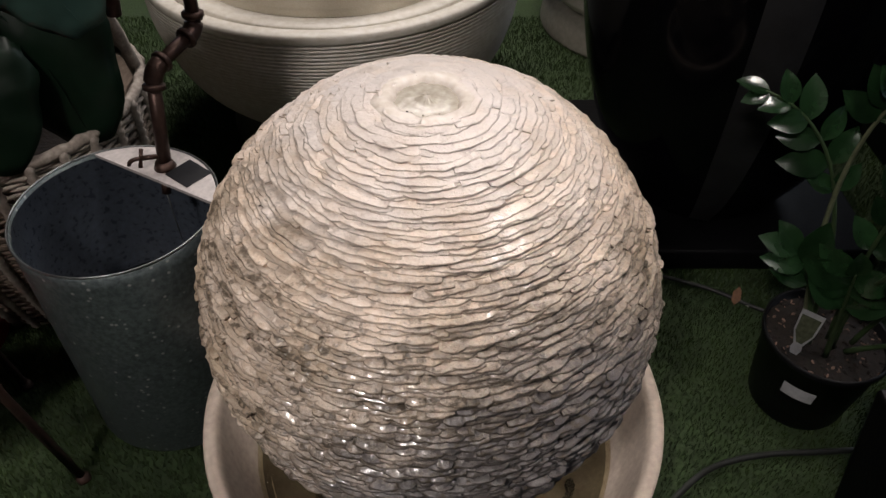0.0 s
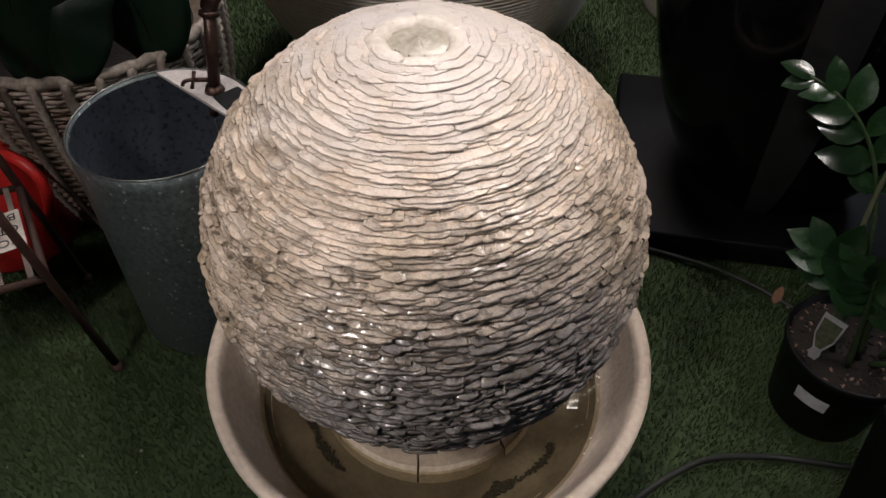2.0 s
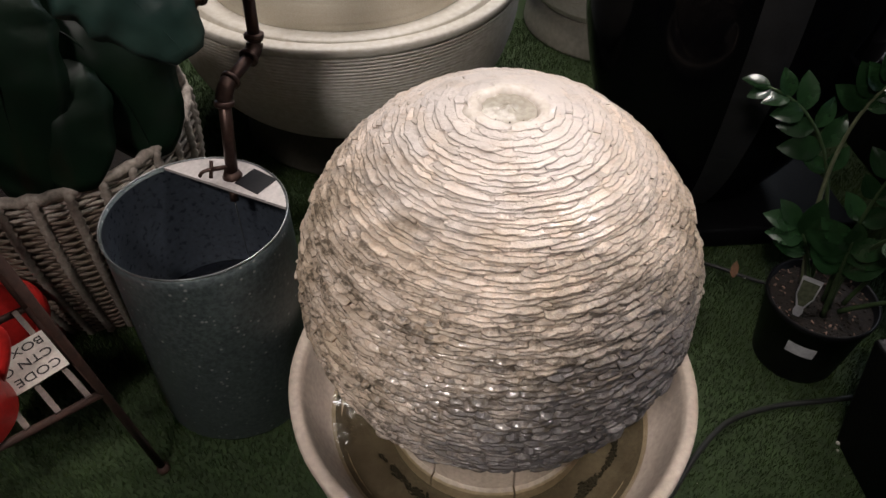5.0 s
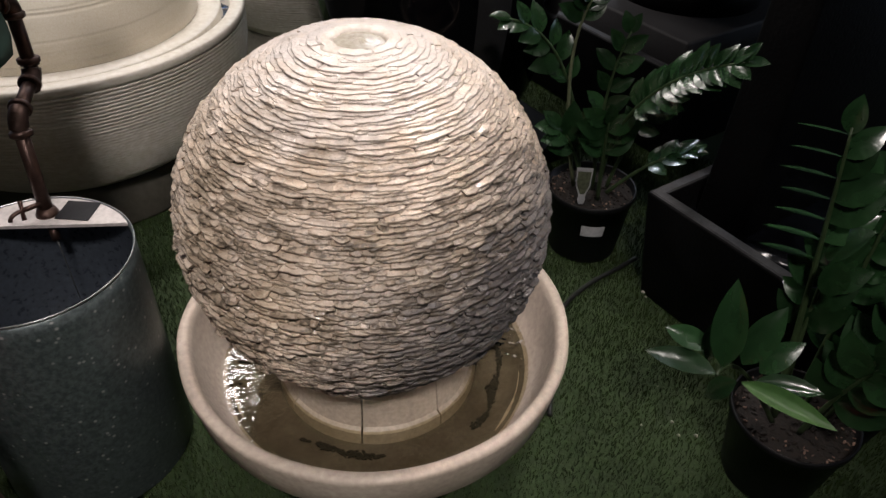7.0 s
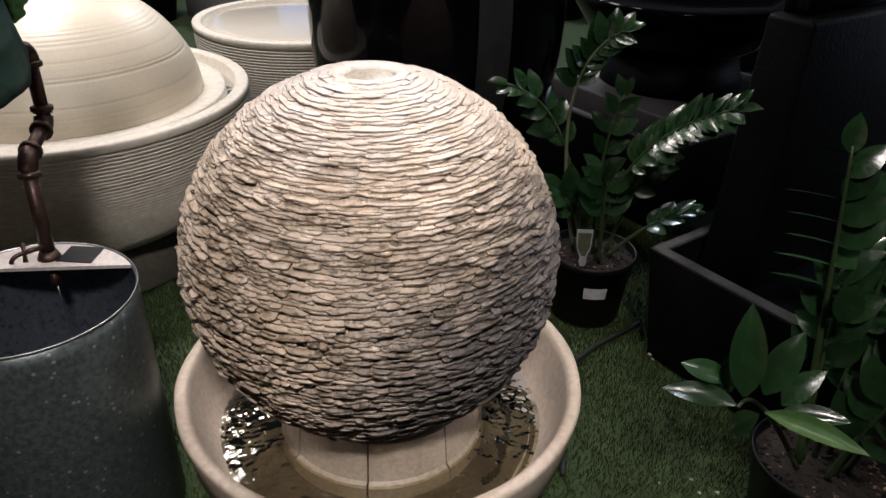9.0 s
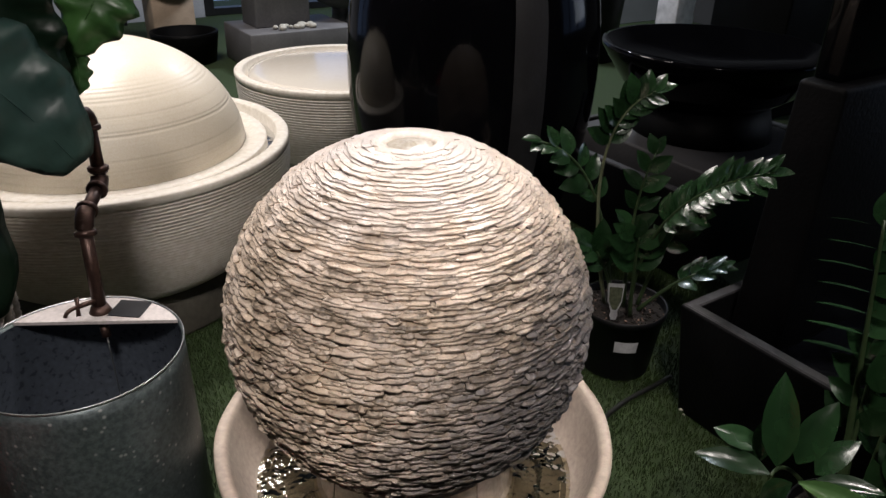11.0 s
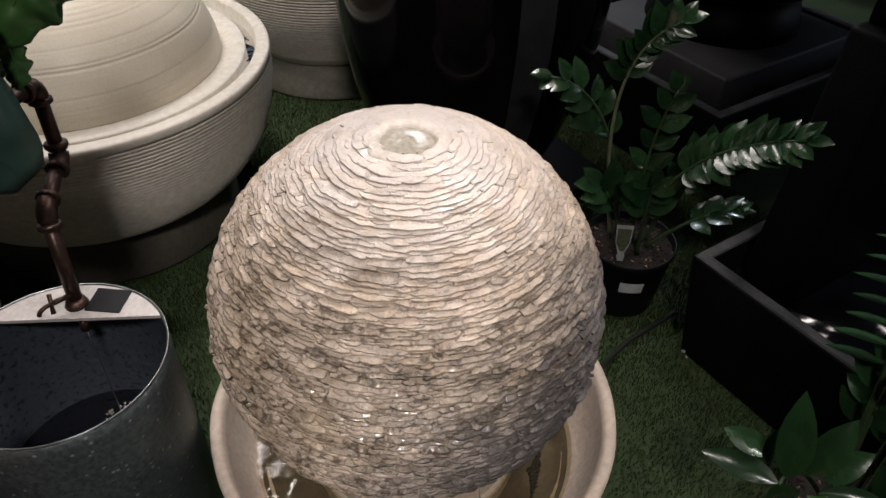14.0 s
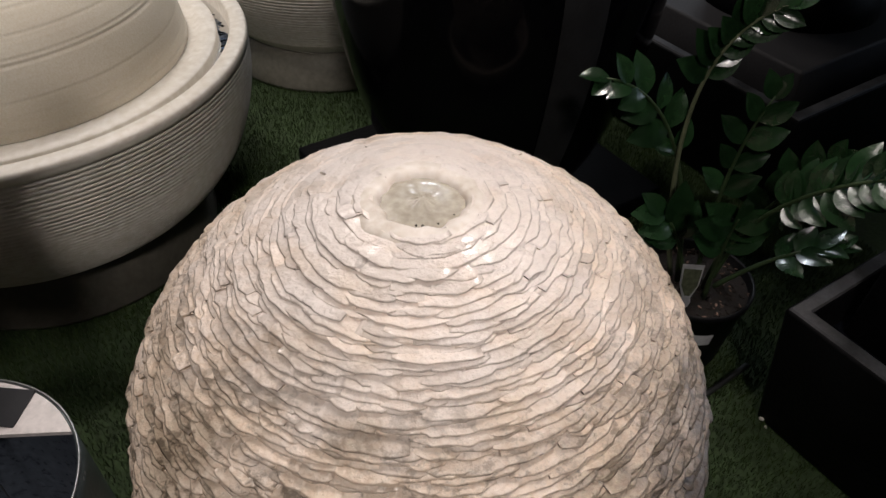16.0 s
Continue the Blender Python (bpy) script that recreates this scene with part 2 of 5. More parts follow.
M["cream_shade"] = shader("cream_shade", (0.11, 0.10, 0.08), 0.6, dark=(0.055, 0.05, 0.04), scale=5, fine=60, bump=0.2)
M["cream_wet"] = shader("cream_wet", (0.76, 0.70, 0.58), 0.42, dark=(0.68, 0.61, 0.49), scale=3, fine=300, bump=0.06, bump_scale=40, coat=0.12)
M["black_gloss"] = shader("black_glaze", (0.003, 0.003, 0.004), 0.06, bump=0.03, bump_scale=9, scale=6, spec=0.12)
M["black_stone"] = shader("black_stone", (0.0035, 0.0035, 0.004), 0.55, scale=12, bump=0.25, spec=0.10)
M["band"] = shader("matte_band", (0.016, 0.016, 0.018), 0.6, bump=0.2)
M["pot"] = shader("black_plastic", (0.005, 0.005, 0.006), 0.45, bump=0.1, spec=0.25)
M["soil"] = shader("potting_mix", (0.020, 0.013, 0.009), 0.9, dark=(0.006, 0.0045, 0.004), scale=90, bump=1.0, bump_scale=120)
M["bark"] = shader("pale_bark", (0.26, 0.16, 0.12), 0.8, dark=(0.10, 0.06, 0.045), scale=120, bump=0.5, island=True, each=0.5)
M["leaf"] = shader("zz_leaf", (0.016, 0.047, 0.015), 0.24, dark=(0.009, 0.027, 0.010), scale=14, fine=60, bump=0.4, bump_scale=32, each=0.35, spec=0.7, coat=0.15)
M["young_leaf"] = shader("young_leaf", (0.06, 0.13, 0.034), 0.42, dark=(0.035, 0.085, 0.024), scale=14, bump=0.3, bump_scale=30, spec=0.3)
M["stem"] = shader("zz_stem", (0.045, 0.075, 0.03), 0.4, bump=0.1)
M["pale_stem"] = shader("pale_stem", (0.17, 0.19, 0.11), 0.4, bump=0.1)
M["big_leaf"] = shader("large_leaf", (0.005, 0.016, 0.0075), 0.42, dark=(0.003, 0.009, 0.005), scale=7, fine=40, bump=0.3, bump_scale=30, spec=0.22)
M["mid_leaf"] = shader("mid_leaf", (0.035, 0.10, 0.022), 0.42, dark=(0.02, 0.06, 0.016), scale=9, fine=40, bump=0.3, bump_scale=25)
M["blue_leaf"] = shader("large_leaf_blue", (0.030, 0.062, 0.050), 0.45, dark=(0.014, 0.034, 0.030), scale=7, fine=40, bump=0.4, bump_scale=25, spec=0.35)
M["wicker"] = shader("wicker", (0.19, 0.145, 0.11), 0.7, dark=(0.11, 0.08, 0.06), scale=60, bump=0.4)
M["wicker_white"] = shader("wicker_white", (0.40, 0.35, 0.30), 0.7, dark=(0.19, 0.155, 0.13), scale=60, bump=0.4)
M["rust"] = shader("rusty_steel", (0.075, 0.035, 0.025), 0.7, metal=0.3, dark=(0.035, 0.02, 0.016), scale=50, bump=0.4)
M["grey_steel"] = shader("weathered_bar", (0.20, 0.16, 0.14), 0.6, metal=0.2, scale=60, bump=0.3)
M["red"] = shader("red_paint", (0.56, 0.028, 0.024), 0.4, dark=(0.46, 0.018, 0.016), scale=9, bump=0.05)
M["paper"] = shader("paper", (0.62, 0.56, 0.50), 0.7, bump=0.05)
M["ink"] = shader("ink", (0.03, 0.028, 0.028), 0.7, bump=0)
M["label"] = shader("white_label", (0.62, 0.62, 0.64), 0.5, bump=0.05)
M["tag_print"] = shader("tag_print", (0.10, 0.11, 0.07), 0.4, dark=(0.03, 0.035, 0.02), scale=110, bump=0)
M["turf"] = shader("turf_backing", (0.032, 0.058, 0.017), 0.9, scale=25, bump=0.5)
M["blade"] = shader("turf_blade", (0.048, 0.080, 0.018), 0.5, dark=(0.020, 0.040, 0.010), scale=5, bump=0, island=True, each=0.5)
M["rubber"] = shader("black_rubber", (0.012, 0.013, 0.013), 0.5, bump=0.1)
M["dead_leaf"] = shader("dead_leaf", (0.22, 0.10, 0.045), 0.7, scale=60, bump=0.3)
M["chip"] = shader("pale_chip", (0.6, 0.57, 0.5), 0.7, bump=0.3)
M["wall"] = shader("dark_wall", (0.05, 0.05, 0.052), 0.8, scale=2, bump=0.15)
M["pale_wall"] = shader("pale_wall", (0.52, 0.54, 0.59), 0.7, scale=2, bump=0.1)
M["ceiling"] = shader("dark_ceiling", (0.06, 0.06, 0.06), 0.9, scale=2, bump=0.1)
M["worn_stone"] = shader("worn_stone", (0.075, 0.075, 0.08), 0.68, dark=(0.012, 0.012, 0.013), scale=14, contrast=0.6, bump=0.25)
M["grey_stone"] = shader("grey_stone", (0.17, 0.165, 0.17), 0.6, scale=6, bump=0.25)
M["dark_stone"] = shader("dark_stone", (0.022, 0.021, 0.023), 0.7, scale=9, bump=0.25)
M["frame"] = shader("black_frame", (0.012, 0.012, 0.014), 0.4, bump=0.05)
M["white_pot"] = shader("white_pot", (0.80, 0.79, 0.82), 0.35, bump=0.05)


def glow(name, colour, strength):
    m = bpy.data.materials.new(name)
    m.use_nodes = True
    b = m.node_tree.nodes["Principled BSDF"]
    b.inputs["Base Color"].default_value = (0, 0, 0, 1)
    b.inputs["Emission Color"].default_value, b.inputs["Emission Strength"].default_value = (*colour, 1), strength
    return m


M["sky"] = glow("evening_sky", (0.30, 0.44, 0.78), 0.5)


# ---- shape helpers ----
def part(name, bm, material, parent=None, label="", smooth=True):
    me = bpy.data.meshes.new(name)
    bmesh.ops.recalc_face_normals(bm, faces=bm.faces[:])
    bm.to_mesh(me)
    bm.free()
    me.materials.append(M[material])
    if smooth:
        me.shade_smooth()
    ob = new(name, me)
    ob.parent = parent
    if label:
        ob["label"] = label
    return ob


def thing(name, place, label, category, group="", kind=""):
    ob = new(name)
    ob.empty_display_size = 0.05
    ob.location = place
    return tagged(ob, label, category, group, kind)


def lathe(profile, steps=64, wobble=0.0, seed=0, closed=False):
    """Turns (radius, height) pairs round the z axis."""
    bm = bmesh.new()
    rings = []
    for i, (r, z) in enumerate(profile):
        if r < 1e-5:
            rings.append([bm.verts.new((0, 0, z))])
            continue
        ring = []
        for k in range(steps):
            a = 2 * math.pi * k / steps
            rr = r + (wobble * noise.noise(Vector((math.cos(a) * 3 + seed, math.sin(a) * 3, z * 9))) if wobble else 0)
            ring.append(bm.verts.new((rr * math.cos(a), rr * math.sin(a), z)))
        rings.append(ring)
    if closed:
        rings.append(rings[0])
    for a, b in zip(rings, rings[1:]):
        for k in range(steps):
            k2 = (k + 1) % steps
            if len(a) == 1 and len(b) == 1:
                continue
            if len(a) == 1:
                bm.faces.new((a[0], b[k], b[k2]))
            elif len(b) == 1:
                bm.faces.new((a[k], a[k2], b[0]))
            else:
                bm.faces.new((a[k], a[k2], b[k2], b[k]))
    return bm


def box(bm, lo, hi, bevel=0.0, segments=2):
    made = bmesh.ops.create_cube(bm, size=1)["verts"]
    for v in made:
        v.co = Vector([lo[i] + (v.co[i] + 0.5) * (hi[i] - lo[i]) for i in range(3)])
    if bevel:
        edges = list({e for v in made for e in v.link_edges})
        bmesh.ops.bevel(bm, geom=edges, offset=bevel, segments=segments, affect="EDGES", profile=0.5)
    return bm


def tube(bm, points, radius, sides=10, cap=True):
    """A round bar along points; radius is one number or one for each point."""
    pts = [Vector(p) for p in points]
    rad = radius if isinstance(radius, (list, tuple)) else [radius] * len(pts)
    up = Vector((0.123, 0.31, 0.94))
    rings = []
    for i, p in enumerate(pts):
        d = (pts[min(i + 1, len(pts) - 1)] - pts[max(i - 1, 0)]).normalized()
        u = d.cross(up)
        if u.length < 0.05:
            u = d.cross(Vector((1, 0, 0)))
        u.normalize()
        w = d.cross(u)
        rings.append([bm.verts.new(p + (u * math.cos(2 * math.pi * k / sides) + w * math.sin(2 * math.pi * k / sides)) * rad[i]) for k in range(sides)])
    for a, b in zip(rings, rings[1:]):
        for k in range(sides):
            bm.faces.new((a[k], a[(k + 1) % sides], b[(k + 1) % sides], b[k]))
    if cap:
        bm.faces.new(rings[0][::-1])
        bm.faces.new(rings[-1])
    return bm


def arc(a, b, c, n=10):
    """Points of a smooth bend from a past b to c."""
    a, b, c = Vector(a), Vector(b), Vector(c)
    return [a * (1 - t) ** 2 + b * 2 * t * (1 - t) + c * t * t for t in (i / n for i in range(n + 1))]


# ---- the shop: ground, walls, ceiling ----
def setting():
    bm = bmesh.new()
    bmesh.ops.create_grid(bm, x_segments=60, y_segments=60, size=8)
    for v in bm.verts:
        v.co.z = 0.003 * noise.noise(v.co * 2.3) - 0.003
    ob = part("ground", bm, "turf")
    ob.location = (0.5, 1.5, 0)
    tagged(ob, "dark green artificial turf laid over the shop floor", "ground", kind="structure")
    for name, lo, hi, mat in (("wall_west", (-4.2, -4.5, 0), (-4.0, 6.5, 3.2), "wall"), 
                              ("wall_south", (-4.2, -4.7, 0), (5.4, -4.5, 3.2), "wall")):
        tagged(part(name, box(bmesh.new(), lo, hi), mat, smooth=False), "plain dark shop wall", "wall", kind="structure")
    tagged(part("ceiling", box(bmesh.new(), (-4.2, -4.7, 3.2), (5.4, 6.7, 3.3)), "ceiling", smooth=False), "dark shop ceiling with lamps", "ceiling", kind="structure")
    bm = box(bmesh.new(), (5.2, -4.5, 0), (5.4, -3.0, 3.2))
    box(bm, (5.2, 0.4, 0), (5.4, 6.5, 3.2))
    box(bm, (5.2, -3.0, 0), (5.4, 0.4, 0.6))
    box(bm, (5.2, -3.0, 2.2), (5.4, 0.4, 3.2))
    tagged(part("wall_east", bm, "wall", smooth=False), "plain dark shop wall with a wide window", "wall", kind="structure")
    tagged(part("backdrop", box(bmesh.new(), (6.2, -5.5, -0.5), (6.25, 2.5, 3.5)), "sky", smooth=False), "blue evening sky beyond the side window", "backdrop", kind="structure")
    win = thing("window_2", (5.3, 0, 0), "black-framed shop window showing blue evening light", "window", kind="structure")
    for y in (-2.96, -1.85, -0.75, 0.36):
        part("post", box(bmesh.new(), (-0.06, y - 0.04, 0.6), (0.06, y + 0.04, 2.2), 0.004), "frame", win, smooth=False)
    win = thing("window_3", (0, 6.6, 0), "black-framed glazed bay showing blue evening light", "window", kind="structure")
    for x in (-3.55, -2.5, -1.45):
        part("post", box(bmesh.new(), (x - 0.05, -0.06, 0), (x + 0.05, 0.06, 2.4), 0.004), "frame", win, smooth=False)
    # rear wall: pale panels and glazed bays between black posts
    bm = box(bmesh.new(), (-4.2, 6.5, 2.4), (5.4, 6.7, 3.2))
    box(bm, (-4.2, 6.5, 0), (-3.6, 6.7, 2.4))
    box(bm, (-1.4, 6.5, 0), (1.3, 6.7, 2.4))
    box(bm, (3.0, 6.5, 0), (5.4, 6.7, 2.4))
    tagged(part("wall_north", bm, "pale_wall", smooth=False), "pale grey rear wall with glazed bays", "wall", kind="structure")
    tagged(part("backdrop", box(bmesh.new(), (-5, 7.4, -0.5), (5, 7.45, 3.5)), "sky", smooth=False), "blue evening sky beyond the glass", "backdrop", kind="structure")
    tagged(part("wall_post", box(bmesh.new(), (0.50, 6.38, 0), (0.62, 6.49, 2.4), 0.004), "frame", smooth=False), "black post against the rear wall", "post", kind="structure")
    win = thing("window_1", (0, 6.6, 0), "black-framed glazed bay showing blue evening light", "window", kind="structure")
    for x in (1.35, 2.15, 2.95):
        part("post", box(bmesh.new(), (x - 0.05, -0.06, 0), (x + 0.05, 0.06, 2.4), 0.004), "frame", win, smooth=False)
    for z in (0.03, 2.37):
        part("rail", box(bmesh.new(), (1.3, -0.05, z - 0.03), (3.0, 0.05, z + 0.03)), "frame", win, smooth=False)


setting()


def turf_blades():
    rng = np.random.default_rng(5)
    count = 270000
    x = rng.uniform(-1.45, 1.35, count)
    y = rng.uniform(-0.25, 2.5, count)
    keep = ((x + 0.015) ** 2 + (y - 0.70) ** 2 > 0.18 ** 2) & ((x + 0.3) ** 2 + (y - 1.9) ** 2 > 0.3 ** 2)
    x, y = x[keep], y[keep]
    n = len(x)
    h, w = rng.uniform(0.006, 0.013, n), rng.uniform(0.0006, 0.0011, n)
    a, lean, b = rng.uniform(0, 6.283, n), rng.uniform(0.001, 0.006, n), rng.uniform(0, 6.283, n)
    z0 = np.full(n, -0.005)
    p = np.empty((n, 4, 3))
    p[:, 0] = np.c_[x - w * np.cos(a), y - w * np.sin(a), z0]
    p[:, 1] = np.c_[x + w * np.cos(a), y + w * np.sin(a), z0]
    p[:, 2] = np.c_[x + w * np.cos(a) + lean * np.cos(b) * 0.5, y + w * np.sin(a) + lean * np.sin(b) * 0.5, h * 0.7]
    p[:, 3] = np.c_[x + lean * np.cos(b), y + lean * np.sin(b), h]
    base = np.arange(n)[:, None] * 4
    me = bpy.data.meshes.new("turf_blades")
    me.from_pydata(p.reshape(-1, 3).tolist(), [], (base + np.array([[0, 1, 2, 3]])).tolist())
    me.materials.append(M["blade"])
    tagged(new("turf_blades", me), "short dark green plastic grass blades", "turf", kind="stuff")


turf_blades()


# ---- the sphere fountain ----
AXIS = (-0.015, 0.693)


def sphere_fountain():
    root = thing("sphere_fountain", (AXIS[0], AXIS[1], 0), "round fountain of stacked pale split slate over a sand-coloured cement bowl", "fountain")
    # bowl: foot, flaring wall, flat rim, inner wall, floor
    prof = [(0.0, 0.0), (0.20, 0.0), (0.215, 0.01), (0.24, 0.06), (0.285, 0.115), (0.335, 0.136), (0.350, 0.145), (0.357, 0.155), (0.364, 0.20), (0.369, 0.230), (0.3685, 0.237), (0.365, 0.241),
            (0.352, 0.241), (0.347, 0.238), (0.342, 0.225), (0.325, 0.17), (0.30, 0.125), (0.275, 0.105), (0.255, 0.098), (0.0, 0.095)]
    part("bowl", lathe(prof, 96, 0.0025, 2), "bowl", root)
    part("wet_floor", lathe([(0.0, 0.0985), (0.258, 0.1015), (0.277, 0.1085), (0.296, 0.1235)], 72), "bowl_wet", root, "brown wet film under the water")
    # drum of curved blocks under the ball, with open joints
    for k in range(8):
        a0, a1 = 2 * math.pi * k / 8 + 0.009 + 0.11, 2 * math.pi * (k + 1) / 8 - 0.009 + 0.11
        bm = bmesh.new()
        cols = []
        for i in range(7):
            a = a0 + (a1 - a0) * i / 6
            cols.append([bm.verts.new((r * math.cos(a), r * math.sin(a), z)) for r, z in ((0.10, 0.099), (0.197, 0.099), (0.196, 0.128), (0.186, 0.136), (0.178, 0.215), (0.10, 0.215))])
        for c, d in zip(cols, cols[1:]):
            for j in range(6):
                bm.faces.new((c[j], d[j], d[(j + 1) % 6], c[(j + 1) % 6]))
        bm.faces.new(cols[0])
        bm.faces.new(cols[-1][::-1])
        part("pedestal_block", bm, "pedestal", root, smooth=False)
    # ragged dark growth along the foot of the drum
    rnd = random.Random(4)
    for a0, a1, r0 in ((-2.75, -2.05, 0.224), (-1.30, -0.35, 0.244), (0.8, 2.0, 0.25)):
        bm = bmesh.new()
        a = a0
        while a < a1:
            full = 0.5 + noise.noise(Vector((a * 5, r0, 2)))
            if full < 0.12:
                a += 0.03
                continue
            r = r0 + 0.014 * noise.noise(Vector((a * 3, 0, 0))) + rnd.gauss(0, 0.001 + 0.004 * full)
            s = rnd.uniform(0.0008, 0.0030) * (0.5 + 0.6 * full)
            m = pose(r * math.cos(a), r * math.sin(a), 0.104) @ pose(0, 0, 0, 0, 0, math.degrees(a) + 90 + rnd.uniform(-35, 35)) @ Matrix.Diagonal((s * rnd.uniform(1.5, 3.5), s, 0.0018, 1))
            bmesh.ops.create_icosphere(bm, subdivisions=1, radius=1, matrix=m)
            a += rnd.uniform(0.0005, 0.004)
        part("algae_streak", bm, "algae", root, "dark ragged line of algae")
    wat = lathe([(0.0, 0.0), (0.10, 0.0), (0.20, 0.0), (0.303, 0.0)], 72)
    ob = part("water", wat, "water", root, "clear shallow rippled water")
    ob.location.z = 0.131
    return root


def slate_ball(root):
    """Courses of flat split stones, each with a ragged outer edge, laid ring over ring."""
    base = Vector((AXIS[0], AXIS[1], 0))
    centre = Vector(SPHERE) - base
    radius = 0.3145
    core = lathe([(0.0, -0.29)] + [((radius - 0.013) * math.sin(t), -(radius - 0.013) * math.cos(t)) for t in np.linspace(0.42, 2.85, 40)] + [(0.0, 0.285)], 64)
    for v in core.verts:
        v.co += centre
    part("mortar_core", core, "mortar", root, "dark mortar between the stones")
    rnd = random.Random(11)
    joined_v, joined_f, singles = [], [], []
    z = -radius * 0.965
    while z < radius * 0.983:
        flat = max(0.0, z / radius)
        h = 0.0060 * rnd.uniform(0.8, 1.2) * (1 - 0.28 * min(1.0, max(0.0, -z - 0.02) / 0.14)) * (1 - 0.55 * flat ** 2)
        zc = z + h / 2
        ring = math.sqrt(max(radius ** 2 - zc ** 2, 1e-6))
        depth = min(0.020 + 0.050 * flat ** 3 + 0.012 * flat, ring - 0.044)
        inner = math.sqrt(radius ** 2 - (ring - depth) ** 2) - zc - 0.0025
        a = rnd.uniform(0, 6.28)
        end = a + 2 * math.pi
        while a < end:
            length = rnd.choice((0.012, 0.016, 0.019, 0.022, 0.026, 0.031, 0.038)) * rnd.uniform(0.8, 1.2) * (1 + 0.3 * flat + 0.4 * flat ** 4)
            da = min(length, 0.9 * ring) / ring
            out = rnd.gauss(-0.0004, 0.0030 - 0.0012 * flat) - (rnd.uniform(0.004, 0.011) if rnd.random() < 0.16 * (1 - 0.6 * flat) else 0)
            lift, slant = rnd.gauss(0, 0.0012), rnd.gauss(0, 0.0030)
            seed = rnd.uniform(0, 99)
            over = (rnd.uniform(0.02, 0.2) + 0.22 * flat) * da
            e0, e1 = rnd.uniform(0.25, 1.0), rnd.uniform(0.25, 1.0)
            tall = rnd.uniform(0.35, 0.52)
            n = 8
            verts = []
            for i in range(n + 1):
                u = i / n
                ang = a - over + (da + 2 * over) * u
                end_cut = (e0 if u < 0.5 else e1) * abs(2 * u - 1) ** 2.8
                chip = noise.noise(Vector((seed, ang * ring * 70, 0))) + 0.35 * noise.noise(Vector((seed + 31, ang * ring * 190, 3)))
                rr = ring + out + (0.0020 + 0.0014 * flat) * chip - (0.0066 + 0.0006 * flat) * end_cut
                # the courses themselves run a little uneven round the ball
                sway = 0.0016 * noise.noise(Vector((math.cos(ang) * 4, math.sin(ang) * 4, zc * 22)))
                dz = (lift + slant * (u - 0.5) + sway) * (1 - 0.5 * flat) + 0.0007 * noise.noise(Vector((seed + 7, ang * ring * 90, 0)))
                hh = h * (tall + 0.14 * flat) * (1 + 0.4 * noise.noise(Vector((seed + 3, ang * ring * 80, 5)))) * (1 - 0.72 * end_cut)
                top_in = min(inner, h * 1.35) if flat > 0.05 else hh * 0.9
                nose = 0.0012 * noise.noise(Vector((seed + 13, ang * ring * 120, 2)))
                for r, q in ((ring - depth, top_in), (rr - 0.0014, hh), (rr + 0.4 * nose, hh * 0.2), (rr - 0.0030, -hh), (ring - depth, -hh)):
                    verts.append((centre.x + r * math.cos(ang), centre.y + r * math.sin(ang), centre.z + zc + dz + q))
            faces = []
            for i in range(n):
                for j in range(4):
                    p, q = i * 5 + j, (i + 1) * 5 + j
                    faces.append((p, q, q + 1, p + 1))
            faces.append((4, 3, 2, 1, 0))
            faces.append(tuple(n * 5 + j for j in range(5)))
            mid = a + da / 2
            near = math.cos(mid + 1.75) > 0.72 and 0.10 < zc < 0.26 and len(singles) < 300
            if near:
                singles.append((verts, faces))
            else:
                off = len(joined_v)
                joined_v += verts
                joined_f += [tuple(off + k for k in fc) for fc in faces]
            a += da
        z += h * 0.98
    me = bpy.data.meshes.new("slate_rest")
    me.from_pydata(joined_v, [], joined_f)
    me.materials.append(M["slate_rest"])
    me.shade_smooth()
    ob = new("slate_rest", me)
    ob.parent = root
    tagged(ob, "ragged rings of pale split slate", kind="stuff")
    # cap: smooth ring round the spout hole
    zt = centre.z + radius
    cap = lathe([(0.0, zt - 0.030), (0.026, zt - 0.028), (0.033, zt - 0.018), (0.037, zt - 0.009), (0.041, zt - 0.005), (0.046, zt - 0.0036), (0.053, zt - 0.0042), (0.062, zt - 0.0068), (0.064, zt - 0.010), (0.056, zt - 0.02), (0.0, zt - 0.04)], 72, 0.006, 8)
    for v in cap.verts:
        v.co += Vector((centre.x, centre.y, 0))
    part("cap_ring", cap, "cap", root, "smooth pale ring round the spout hole")
    bub = lathe([(0.0, 0.0052), (0.005, 0.0042), (0.010, 0.0018), (0.016, 0.0003), (0.024, 0.0012), (0.031, 0.0002), (0.039, -0.0012)], 56, 0.006, 5)
    ob = part("spout_pool", bub, "murk", root, "murky water welling up in the spout hole")
    ob.location = (centre.x, centre.y, zt - 0.0095)
    rnd = random.Random(9)
    for k in range(4):
        a = rnd.uniform(-2.3, -1.0)
        bm = bmesh.new()
        bmesh.ops.create_icosphere(bm, subdivisions=1, radius=rnd.uniform(0.0008, 0.0016))
        part("grit", bm, "algae", root).location = (centre.x + 0.033 * math.cos(a), centre.y + 0.033 * math.sin(a), zt - 0.0090)
    return singles


fountain = sphere_fountain()
slate_singles = slate_ball(fountain)


